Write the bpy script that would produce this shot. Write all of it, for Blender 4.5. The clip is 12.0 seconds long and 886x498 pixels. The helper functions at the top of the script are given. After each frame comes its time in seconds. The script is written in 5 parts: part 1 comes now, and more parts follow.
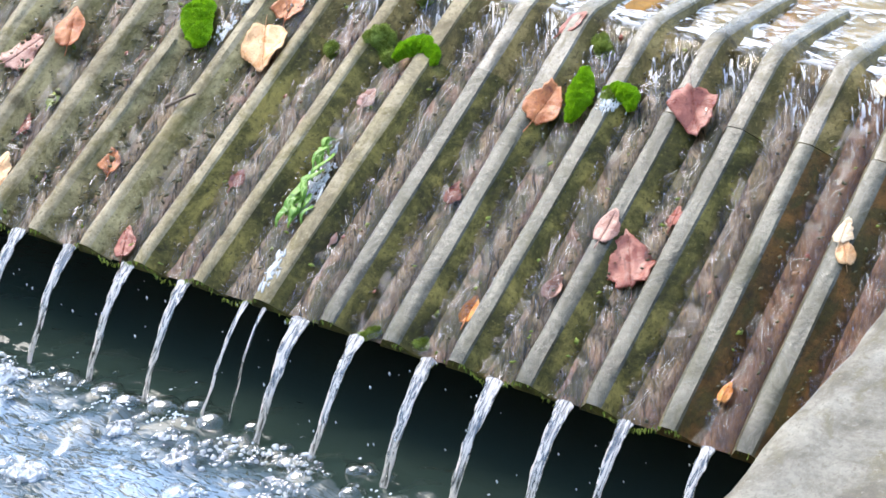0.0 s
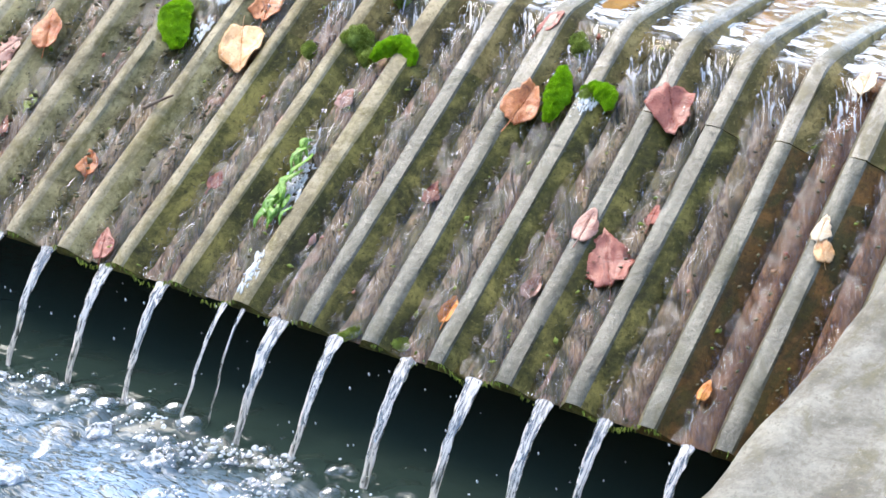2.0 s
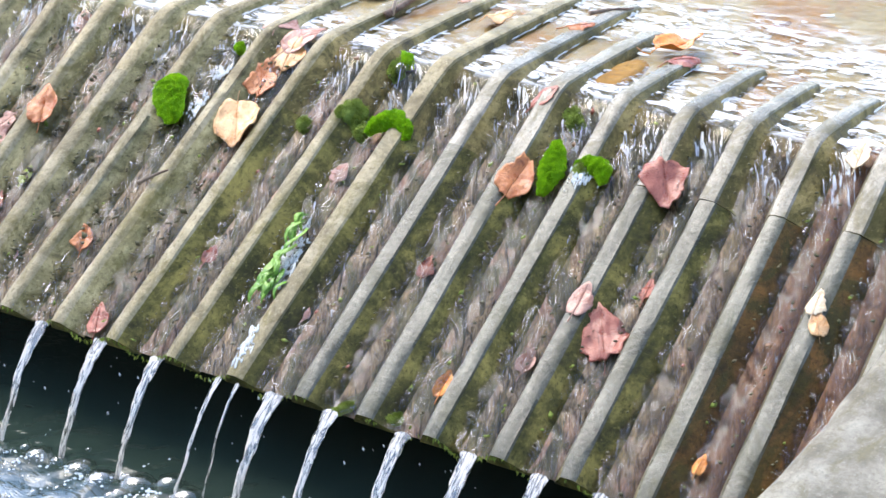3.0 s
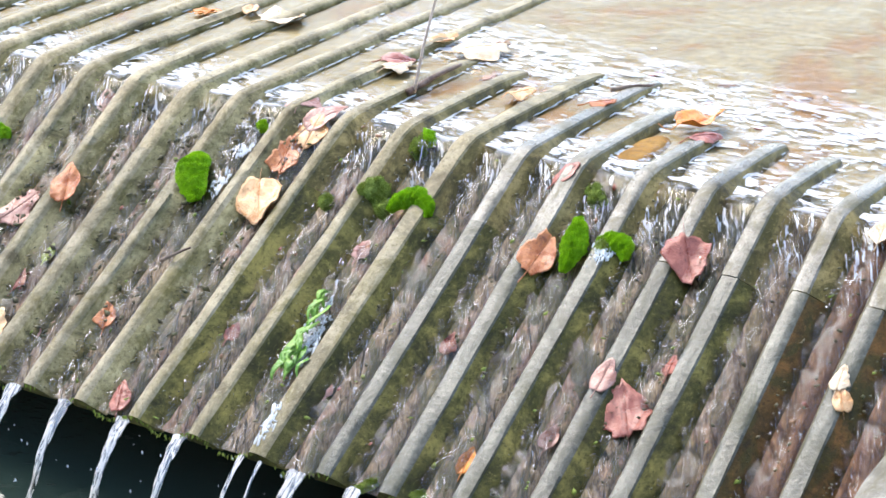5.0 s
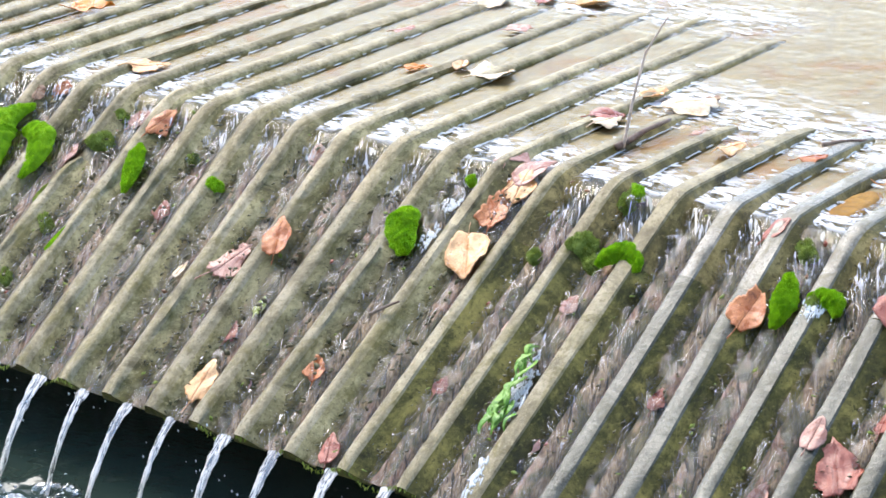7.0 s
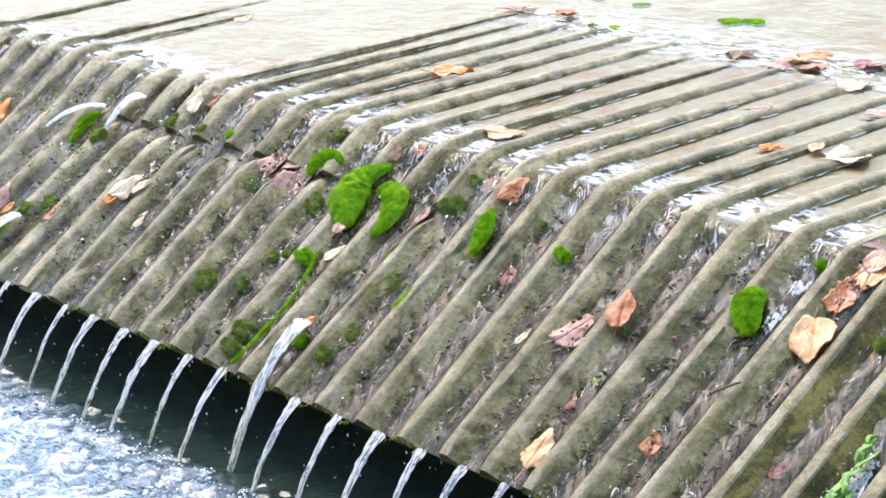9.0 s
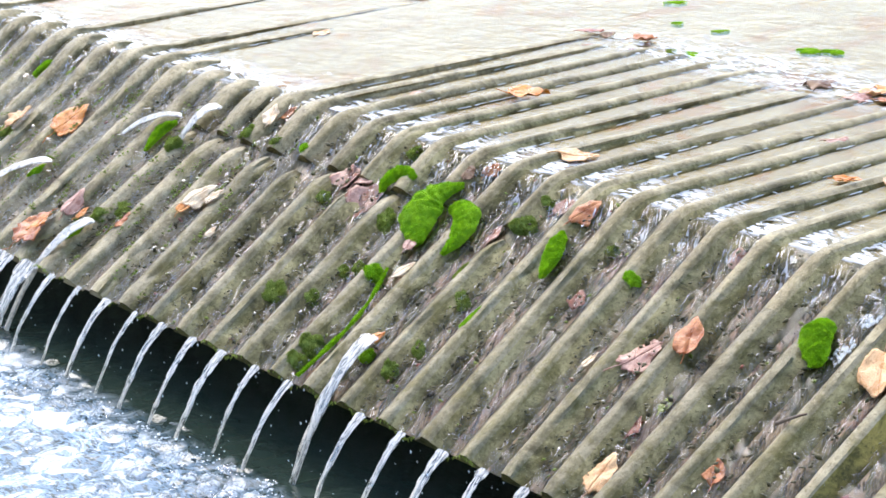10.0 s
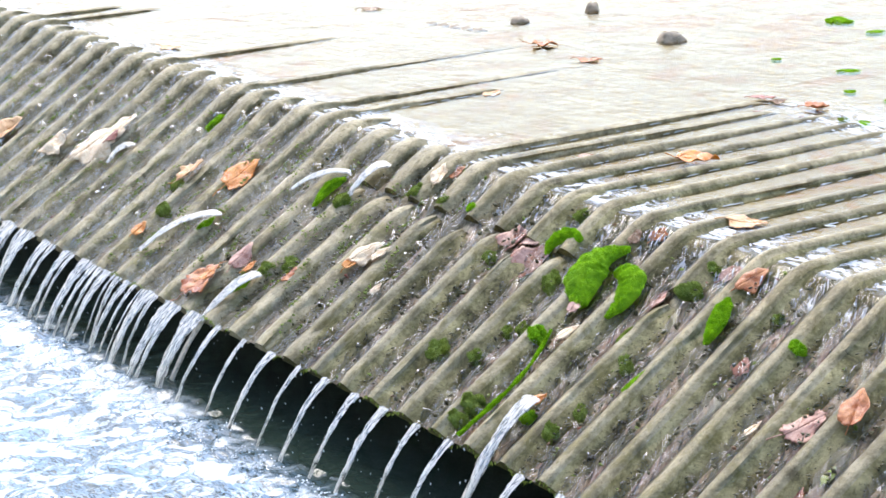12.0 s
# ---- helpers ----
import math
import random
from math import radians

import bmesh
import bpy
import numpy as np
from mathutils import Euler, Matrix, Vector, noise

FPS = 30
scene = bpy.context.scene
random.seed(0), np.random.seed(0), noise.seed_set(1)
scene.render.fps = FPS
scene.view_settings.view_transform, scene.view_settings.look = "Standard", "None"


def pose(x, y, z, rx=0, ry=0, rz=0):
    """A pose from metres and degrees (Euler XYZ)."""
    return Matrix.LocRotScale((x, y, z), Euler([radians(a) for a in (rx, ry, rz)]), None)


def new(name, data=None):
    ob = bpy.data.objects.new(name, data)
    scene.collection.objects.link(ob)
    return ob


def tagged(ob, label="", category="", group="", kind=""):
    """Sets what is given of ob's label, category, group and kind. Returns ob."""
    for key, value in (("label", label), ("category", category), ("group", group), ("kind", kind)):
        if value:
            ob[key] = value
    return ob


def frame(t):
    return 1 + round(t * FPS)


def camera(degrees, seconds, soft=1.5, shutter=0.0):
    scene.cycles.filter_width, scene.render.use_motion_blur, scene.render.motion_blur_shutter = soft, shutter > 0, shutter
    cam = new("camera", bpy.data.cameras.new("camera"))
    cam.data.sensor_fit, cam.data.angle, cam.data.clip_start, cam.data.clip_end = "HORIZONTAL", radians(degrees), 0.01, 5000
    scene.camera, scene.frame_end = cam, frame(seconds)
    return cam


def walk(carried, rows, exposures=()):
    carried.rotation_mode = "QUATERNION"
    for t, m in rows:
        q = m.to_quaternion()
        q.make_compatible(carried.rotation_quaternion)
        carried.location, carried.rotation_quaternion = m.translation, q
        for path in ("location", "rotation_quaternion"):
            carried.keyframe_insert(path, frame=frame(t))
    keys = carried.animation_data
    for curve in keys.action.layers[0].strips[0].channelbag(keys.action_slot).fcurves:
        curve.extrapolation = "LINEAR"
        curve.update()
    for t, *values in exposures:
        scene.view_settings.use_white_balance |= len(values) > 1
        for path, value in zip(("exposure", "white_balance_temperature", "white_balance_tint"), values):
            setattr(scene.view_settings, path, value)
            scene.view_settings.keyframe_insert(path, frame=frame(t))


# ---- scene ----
cam = camera(21.80, 12.0, soft=1.6)
EYE = (1.3756, -2.5970, 1.7552)
walk(cam, [
    (0.0, pose(*EYE, 64.057, 1.762, 35.439)),
    (0.5, pose(*EYE, 63.754, 1.684, 35.252)),
    (1.0, pose(*EYE, 63.830, 1.741, 35.107)),
    (1.5, pose(*EYE, 63.986, 1.724, 34.982)),
    (2.0, pose(*EYE, 64.040, 1.821, 34.822)),
    (2.5, pose(*EYE, 64.729, 1.821, 34.743)),
    (3.0, pose(*EYE, 65.884, 1.809, 34.676)),
    (3.2, pose(*EYE, 66.294, 1.955, 34.572)),
    (4.8, pose(*EYE, 67.696, 2.032, 34.864)),
    (5.0, pose(*EYE, 67.809, 2.216, 35.106)),
    (5.5, pose(*EYE, 68.157, 2.637, 35.786)),
    (6.0, pose(*EYE, 68.459, 2.940, 36.635)),
    (6.5, pose(*EYE, 68.954, 3.368, 38.592)),
    (6.7, pose(*EYE, 69.154, 3.611, 39.167)),
    (8.3, pose(*EYE, 70.493, 3.148, 44.720)),
    (8.5, pose(*EYE, 70.704, 3.094, 45.564)),
    (9.0, pose(*EYE, 71.830, 3.488, 49.282)),
    (9.5, pose(*EYE, 72.406, 2.998, 51.315)),
    (10.0, pose(*EYE, 72.419, 2.101, 51.565)),
    (10.5, pose(*EYE, 72.799, 1.734, 52.141)),
    (11.0, pose(*EYE, 72.906, 1.554, 53.146)),
    (11.5, pose(*EYE, 73.043, 1.295, 53.427)),
    (12.0, pose(*EYE, 74.087, 1.776, 55.952)),
], [(0.0, 1.94), (3.2, 1.98), (5.5, 1.97), (6.7, 1.94), (8.5, 1.86), (12.0, 1.77)])

# ---- daylight: bright hazy sky, broad sun from upstream ----
world = bpy.data.worlds.new("sky")
scene.world = world
world.use_nodes = True
wn = world.node_tree.nodes
sky = wn.new("ShaderNodeTexSky")
sky.sky_type = "NISHITA"
sky.sun_disc = False
SUN_EL, SUN_AZ = radians(54), radians(-70)
sky.sun_elevation, sky.sun_rotation = SUN_EL, SUN_AZ
sky.air_density, sky.dust_density = 1.0, 1.4
wn["Background"].inputs["Strength"].default_value = 0.15
world.node_tree.links.new(sky.outputs["Color"], wn["Background"].inputs["Color"])
lamp = bpy.data.lights.new("sun", "SUN")
lamp.energy, lamp.angle, lamp.color = 0.85, radians(34), (1.0, 0.96, 0.87)
sun = new("sun", lamp)
to_sun = Vector((math.sin(SUN_AZ) * math.cos(SUN_EL), math.cos(SUN_AZ) * math.cos(SUN_EL), math.sin(SUN_EL)))
sun.rotation_mode = "QUATERNION"
sun.rotation_quaternion = to_sun.to_track_quat("Z", "Y")
sun.location = (-3, 3, 6)


# ---- materials ----
def nodes_of(name):
    m = bpy.data.materials.new(name)
    m.use_nodes = True
    return m, m.node_tree.nodes, m.node_tree.links, m.node_tree.nodes["Principled BSDF"]


def coords(nt, ln, scale, stretch=(1, 1, 1), shear=0.0):
    tc = nt.new("ShaderNodeTexCoord")
    mp = nt.new("ShaderNodeMapping")
    mp.inputs["Scale"].default_value = [scale * s for s in stretch]
    vec = tc.outputs["Object"]
    if shear:
        sep, slant, com = nt.new("ShaderNodeSeparateXYZ"), nt.new("ShaderNodeMath"), nt.new("ShaderNodeCombineXYZ")
        slant.operation = "MULTIPLY_ADD"
        slant.inputs[1].default_value = shear
        ln.new(vec, sep.inputs[0])
        ln.new(sep.outputs["Y"], slant.inputs[0])
        ln.new(sep.outputs["X"], slant.inputs[2])
        ln.new(slant.outputs[0], com.inputs["X"])
        ln.new(sep.outputs["Y"], com.inputs["Y"])
        ln.new(sep.outputs["Z"], com.inputs["Z"])
        vec = com.outputs[0]
    ln.new(vec, mp.inputs["Vector"])
    return mp.outputs["Vector"]


def noise_of(nt, ln, vec, detail=6, rough=0.6, distort=0.0, scale=1.0):
    n = nt.new("ShaderNodeTexNoise")
    n.inputs["Scale"].default_value = scale
    n.inputs["Detail"].default_value = detail
    n.inputs["Roughness"].default_value = rough
    n.inputs["Distortion"].default_value = distort
    ln.new(vec, n.inputs["Vector"])
    return n.outputs["Fac"]


def ramp(nt, ln, fac, stops):
    r = nt.new("ShaderNodeValToRGB")
    el = r.color_ramp.elements
    while len(el) < len(stops):
        el.new(0.5)
    for e, (p, c) in zip(el, stops):
        e.position = p
        e.color = (*c, 1) if len(c) == 3 else c
    ln.new(fac, r.inputs["Fac"])
    return r.outputs["Color"]


def mixc(nt, ln, fac, a, b, mode="MIX"):
    m = nt.new("ShaderNodeMix")
    m.data_type, m.blend_type = "RGBA", mode
    if isinstance(fac, float):
        m.inputs[0].default_value = fac
    else:
        ln.new(fac, m.inputs[0])
    for sock, v in ((m.inputs[6], a), (m.inputs[7], b)):
        if isinstance(v, tuple):
            sock.default_value = (*v, 1)
        else:
            ln.new(v, sock)
    return m.outputs[2]


def bump(nt, ln, height, strength, dist, normal=None):
    b = nt.new("ShaderNodeBump")
    b.inputs["Strength"].default_value = strength
    b.inputs["Distance"].default_value = dist
    ln.new(height, b.inputs["Height"])
    if normal is not None:
        ln.new(normal, b.inputs["Normal"])
    return b.outputs["Normal"]


def grey(v):
    return (v, v, v)


def concrete(name, pale, mid, dark, algae, algae_amount=0.5, rough=0.42, per_piece=0.25):
    m, nt, ln, bs = nodes_of(name)
    big = noise_of(nt, ln, coords(nt, ln, 11), 6, 0.66, 0.5)
    fine = noise_of(nt, ln, coords(nt, ln, 90), 6, 0.7)
    grit = noise_of(nt, ln, coords(nt, ln, 420), 3, 0.6)
    patch = noise_of(nt, ln, coords(nt, ln, 22, (1, 0.6, 0.6)), 6, 0.65, 0.8)
    col = ramp(nt, ln, big, [(0.35, dark), (0.48, mid), (0.62, pale)])
    col = mixc(nt, ln, ramp(nt, ln, patch, [(0.60 - 0.25 * algae_amount, grey(0)), (0.72 - 0.2 * algae_amount, grey(0.85))]), col, algae)
    col = mixc(nt, ln, 0.6, col, ramp(nt, ln, fine, [(0.32, grey(0.5)), (0.6, grey(1.0))]), "MULTIPLY")
    pits = noise_of(nt, ln, coords(nt, ln, 170, (1, 0.75, 0.75)), 3, 0.6, 0.5)
    col = mixc(nt, ln, ramp(nt, ln, pits, [(0.56, grey(0)), (0.66, grey(0.6))]), col, dark)
    col = mixc(nt, ln, ramp(nt, ln, pits, [(0.30, grey(0.5)), (0.40, grey(0))]), col, pale)
    info = nt.new("ShaderNodeObjectInfo")
    col = mixc(nt, ln, 1.0, col, ramp(nt, ln, info.outputs["Random"], [(0.0, grey(1.0 - per_piece)), (1.0, grey(1.0))]), "MULTIPLY")
    ln.new(col, bs.inputs["Base Color"])
    bs.inputs["Specular IOR Level"].default_value = 0.5 if rough < 0.3 else 0.2
    if rough < 0.3:  # wet in patches
        ln.new(ramp(nt, ln, patch, [(0.42, grey(0.10)), (0.56, grey(rough + 0.22))]), bs.inputs["Roughness"])
    else:
        ln.new(ramp(nt, ln, fine, [(0.35, grey(rough - 0.14)), (0.7, grey(rough + 0.2))]), bs.inputs["Roughness"])
    n1 = bump(nt, ln, fine, 0.5, 0.003)
    ln.new(bump(nt, ln, grit, 0.35, 0.001, n1), bs.inputs["Normal"])
    return m


M_TOP = concrete("worn_rib_top", (0.18, 0.168, 0.115), (0.125, 0.116, 0.074), (0.068, 0.060, 0.032), (0.088, 0.078, 0.028), 0.4, 0.17, 0.2)
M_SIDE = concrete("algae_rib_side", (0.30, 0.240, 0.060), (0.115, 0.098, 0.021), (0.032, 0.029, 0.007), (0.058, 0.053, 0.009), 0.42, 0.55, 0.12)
# right flanks from rib 10 on, in a paler tone
M_FLANK = concrete("pale_rib_flank", (0.50, 0.412, 0.198), (0.29, 0.240, 0.104), (0.082, 0.066, 0.022), (0.15, 0.124, 0.034), 0.45, 0.58, 0.2)
M_RIDGE = concrete("rib_ridge", (0.48, 0.400, 0.245), (0.34, 0.278, 0.155), (0.165, 0.130, 0.062), (0.22, 0.176, 0.060), 0.45, 0.40, 0.2)
# far ribs: one paler tone for both top and right flank
M_FAR_RIB = concrete("far_rib", (0.58, 0.480, 0.300), (0.435, 0.352, 0.205), (0.20, 0.155, 0.080), (0.29, 0.240, 0.095), 0.5, 0.42, 0.15)
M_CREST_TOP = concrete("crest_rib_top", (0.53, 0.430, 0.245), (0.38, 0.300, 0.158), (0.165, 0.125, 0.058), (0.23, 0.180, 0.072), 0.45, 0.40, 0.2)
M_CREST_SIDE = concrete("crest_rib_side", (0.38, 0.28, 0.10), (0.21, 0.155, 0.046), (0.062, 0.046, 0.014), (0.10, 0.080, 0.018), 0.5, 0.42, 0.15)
# left flanks get their own grey-brown in place of the right flanks' olive
M_LEFT_FLANK = concrete("left_rib_flank", (0.31, 0.258, 0.145), (0.20, 0.163, 0.080), (0.085, 0.068, 0.028), (0.100, 0.090, 0.030), 0.4, 0.45, 0.15)
M_RUST = concrete("iron_stained_flank", (0.19, 0.090, 0.021), (0.095, 0.050, 0.011), (0.034, 0.023, 0.005), (0.060, 0.050, 0.010), 0.66, 0.55, 0.1)
M_CREST_WET = concrete("wet_crest_top", (0.36, 0.315, 0.235), (0.26, 0.225, 0.155), (0.13, 0.108, 0.062), (0.16, 0.128, 0.046), 0.35, 0.2, 0.15)
M_WALL = concrete("dry_concrete", (0.36, 0.33, 0.26), (0.27, 0.245, 0.19), (0.17, 0.15, 0.11), (0.18, 0.155, 0.09), 0.25, 0.75, 0.0)
M_DARK = concrete("dark_wet_concrete", (0.46, 0.51, 0.43), (0.34, 0.38, 0.31), (0.20, 0.22, 0.18), (0.22, 0.28, 0.16), 0.3, 0.5, 0.0)


def groove_mud():
    """Leaf mush, silt and algae on the groove floors; the pale and dark streaks also paint ripple light."""
    m, nt, ln, bs = nodes_of("groove_mud")
    streak = noise_of(nt, ln, coords(nt, ln, 70, (1, 0.28, 0.28), 0.58), 5.0, 0.62, 0.9)
    big = noise_of(nt, ln, coords(nt, ln, 7, (1, 0.8, 0.8)), 4, 0.6)
    tint = noise_of(nt, ln, coords(nt, ln, 20, (1, 0.45, 0.45), 0.3), 4, 0.6, 0.6)
    fine = noise_of(nt, ln, coords(nt, ln, 210, (1, 0.4, 0.4), 0.3), 4, 0.7)
    col = ramp(nt, ln, streak, [(0.36, (0.040, 0.032, 0.008)), (0.44, (0.15, 0.088, 0.028)), (0.50, (0.50, 0.345, 0.190)), (0.55, (0.19, 0.108, 0.040)), (0.64, (0.56, 0.40, 0.245))])
    rosy = ramp(nt, ln, streak, [(0.38, (0.062, 0.028, 0.010)), (0.50, (0.40, 0.185, 0.105)), (0.62, (0.60, 0.39, 0.28))])
    col = mixc(nt, ln, ramp(nt, ln, big, [(0.50, grey(0)), (0.60, grey(0.85))]), col, rosy)
    col = mixc(nt, ln, ramp(nt, ln, tint, [(0.47, grey(0)), (0.56, grey(0.85))]), col, (0.100, 0.095, 0.026))
    tc = nt.new("ShaderNodeTexCoord")
    sep = nt.new("ShaderNodeSeparateXYZ")
    ln.new(tc.outputs["Object"], sep.inputs[0])
    # dark olive mixed in towards the crest, with an uneven edge
    crest_dark, edge = nt.new("ShaderNodeMapRange"), nt.new("ShaderNodeMath")
    crest_dark.inputs["From Min"].default_value, crest_dark.inputs["From Max"].default_value = 0.46, 0.56
    crest_dark.inputs["To Max"].default_value = 0.9
    edge.operation = "MULTIPLY_ADD"
    edge.inputs[1].default_value, edge.inputs[2].default_value = 0.16, -0.08
    ln.new(tint, edge.inputs[0])
    spread_of = nt.new("ShaderNodeMath")
    ln.new(edge.outputs[0], spread_of.inputs[0])
    ln.new(sep.outputs["Y"], spread_of.inputs[1])
    ln.new(spread_of.outputs[0], crest_dark.inputs["Value"])
    col = mixc(nt, ln, crest_dark.outputs[0], col, ramp(nt, ln, fine, [(0.35, (0.022, 0.026, 0.010)), (0.65, (0.115, 0.105, 0.040))]))
    # iron-stained end by the side wall
    near = nt.new("ShaderNodeMapRange")
    near.inputs["From Min"].default_value, near.inputs["From Max"].default_value = -0.26, -0.06
    near.inputs["To Max"].default_value = 0.85
    ln.new(sep.outputs["X"], near.inputs["Value"])
    col = mixc(nt, ln, near.outputs[0], col, (0.25, 0.090, 0.022))
    silted = nt.new("ShaderNodeMapRange")
    silted.inputs["From Min"].default_value, silted.inputs["From Max"].default_value = -2.6, -3.8
    silted.inputs["To Max"].default_value = 0.6
    ln.new(sep.outputs["X"], silted.inputs["Value"])
    col = mixc(nt, ln, silted.outputs[0], col, (0.44, 0.365, 0.255))
    ln.new(mixc(nt, ln, 0.7, col, ramp(nt, ln, fine, [(0.36, grey(0.22)), (0.58, grey(1))]), "MULTIPLY"), bs.inputs["Base Color"])
    bs.inputs["Roughness"].default_value = 0.5
    ln.new(bump(nt, ln, streak, 0.6, 0.004), bs.inputs["Normal"])
    return m


def sand():
    m, nt, ln, bs = nodes_of("ochre_silt")
    a = noise_of(nt, ln, coords(nt, ln, 4, (1, 0.7, 1)), 6, 0.65, 0.7)
    b = noise_of(nt, ln, coords(nt, ln, 60), 5, 0.7)
    col = ramp(nt, ln, a, [(0.38, (0.31, 0.165, 0.042)), (0.47, (0.31, 0.238, 0.105)), (0.62, (0.37, 0.305, 0.170))])
    ln.new(mixc(nt, ln, 0.8, col, ramp(nt, ln, b, [(0.36, grey(0.5)), (0.62, grey(1))]), "MULTIPLY"), bs.inputs["Base Color"])
    bs.inputs["Roughness"].default_value = 0.7
    ln.new(bump(nt, ln, b, 0.5, 0.004), bs.inputs["Normal"])
    return m


def clear_water(name, tint, wave_scale, stretch, strength, dist, rough=0.02, ior=1.33, bend=False, swell=0.0, shear=0.0, air_shine=()):
    """Thin clear water: tinted see-through body under a mirror-like skin, with white painted in for glints and trapped
    air.
    """
    m, nt, ln, bs = nodes_of(name)
    nt.remove(bs)
    out = nt["Material Output"]
    h1 = noise_of(nt, ln, coords(nt, ln, wave_scale, stretch, shear), 1.5, 0.5, 0.7)
    h2 = noise_of(nt, ln, coords(nt, ln, wave_scale * 2.7, stretch, shear), 1, 0.5, 0.4)
    nrm = bump(nt, ln, h2, strength * 0.6, dist * 0.4, bump(nt, ln, h1, strength, dist))
    if swell:
        h0 = noise_of(nt, ln, coords(nt, ln, wave_scale * 0.24, (1.0, 1.2, 1.0)), 2, 0.5, 0.8)
        nrm = bump(nt, ln, h0, 1.0, swell, nrm)
    if bend:
        tr = nt.new("ShaderNodeBsdfRefraction")
        tr.inputs["IOR"].default_value = 1.33
        tr.inputs["Roughness"].default_value = 0.0
        ln.new(nrm, tr.inputs["Normal"])
    else:
        tr = nt.new("ShaderNodeBsdfTransparent")
    tr.inputs["Color"].default_value = (*tint, 1)
    gl = nt.new("ShaderNodeBsdfGlossy")
    gl.inputs["Roughness"].default_value = rough
    ln.new(nrm, gl.inputs["Normal"])
    fr = nt.new("ShaderNodeFresnel")
    fr.inputs["IOR"].default_value = ior
    ln.new(nrm, fr.inputs["Normal"])
    mx = nt.new("ShaderNodeMixShader")
    ln.new(fr.outputs[0], mx.inputs[0])
    ln.new(tr.outputs[0], mx.inputs[1])
    ln.new(gl.outputs[0], mx.inputs[2])
    top = mx.outputs[0]
    for size, draw, lo, hi, amount, bands in air_shine:
        fac = ramp(nt, ln, noise_of(nt, ln, coords(nt, ln, size, draw, shear), 6, 0.66, 1.0), [(lo, grey(0)), (hi, grey(amount))])
        tc = nt.new("ShaderNodeTexCoord")
        for ax, ay, start, full in bands:
            along = nt.new("ShaderNodeVectorMath")
            along.operation = "DOT_PRODUCT"
            along.inputs[1].default_value = (ax, ay, 0)
            ln.new(tc.outputs["Object"], along.inputs[0])
            edge, both = nt.new("ShaderNodeMapRange"), nt.new("ShaderNodeMath")
            edge.inputs["From Min"].default_value, edge.inputs["From Max"].default_value = start, full
            ln.new(along.outputs["Value"], edge.inputs["Value"])
            both.operation = "MULTIPLY"
            ln.new(fac, both.inputs[0])
            ln.new(edge.outputs[0], both.inputs[1])
            fac = both.outputs[0]
        white, ax = nt.new("ShaderNodeBsdfDiffuse"), nt.new("ShaderNodeMixShader")
        white.inputs["Color"].default_value = (0.84, 0.83, 0.81, 1)
        ln.new(nrm, white.inputs["Normal"])
        ln.new(fac, ax.inputs[0])
        ln.new(top, ax.inputs[1])
        ln.new(white.outputs[0], ax.inputs[2])
        top = ax.outputs[0]
    ln.new(top, out.inputs["Surface"])
    return m


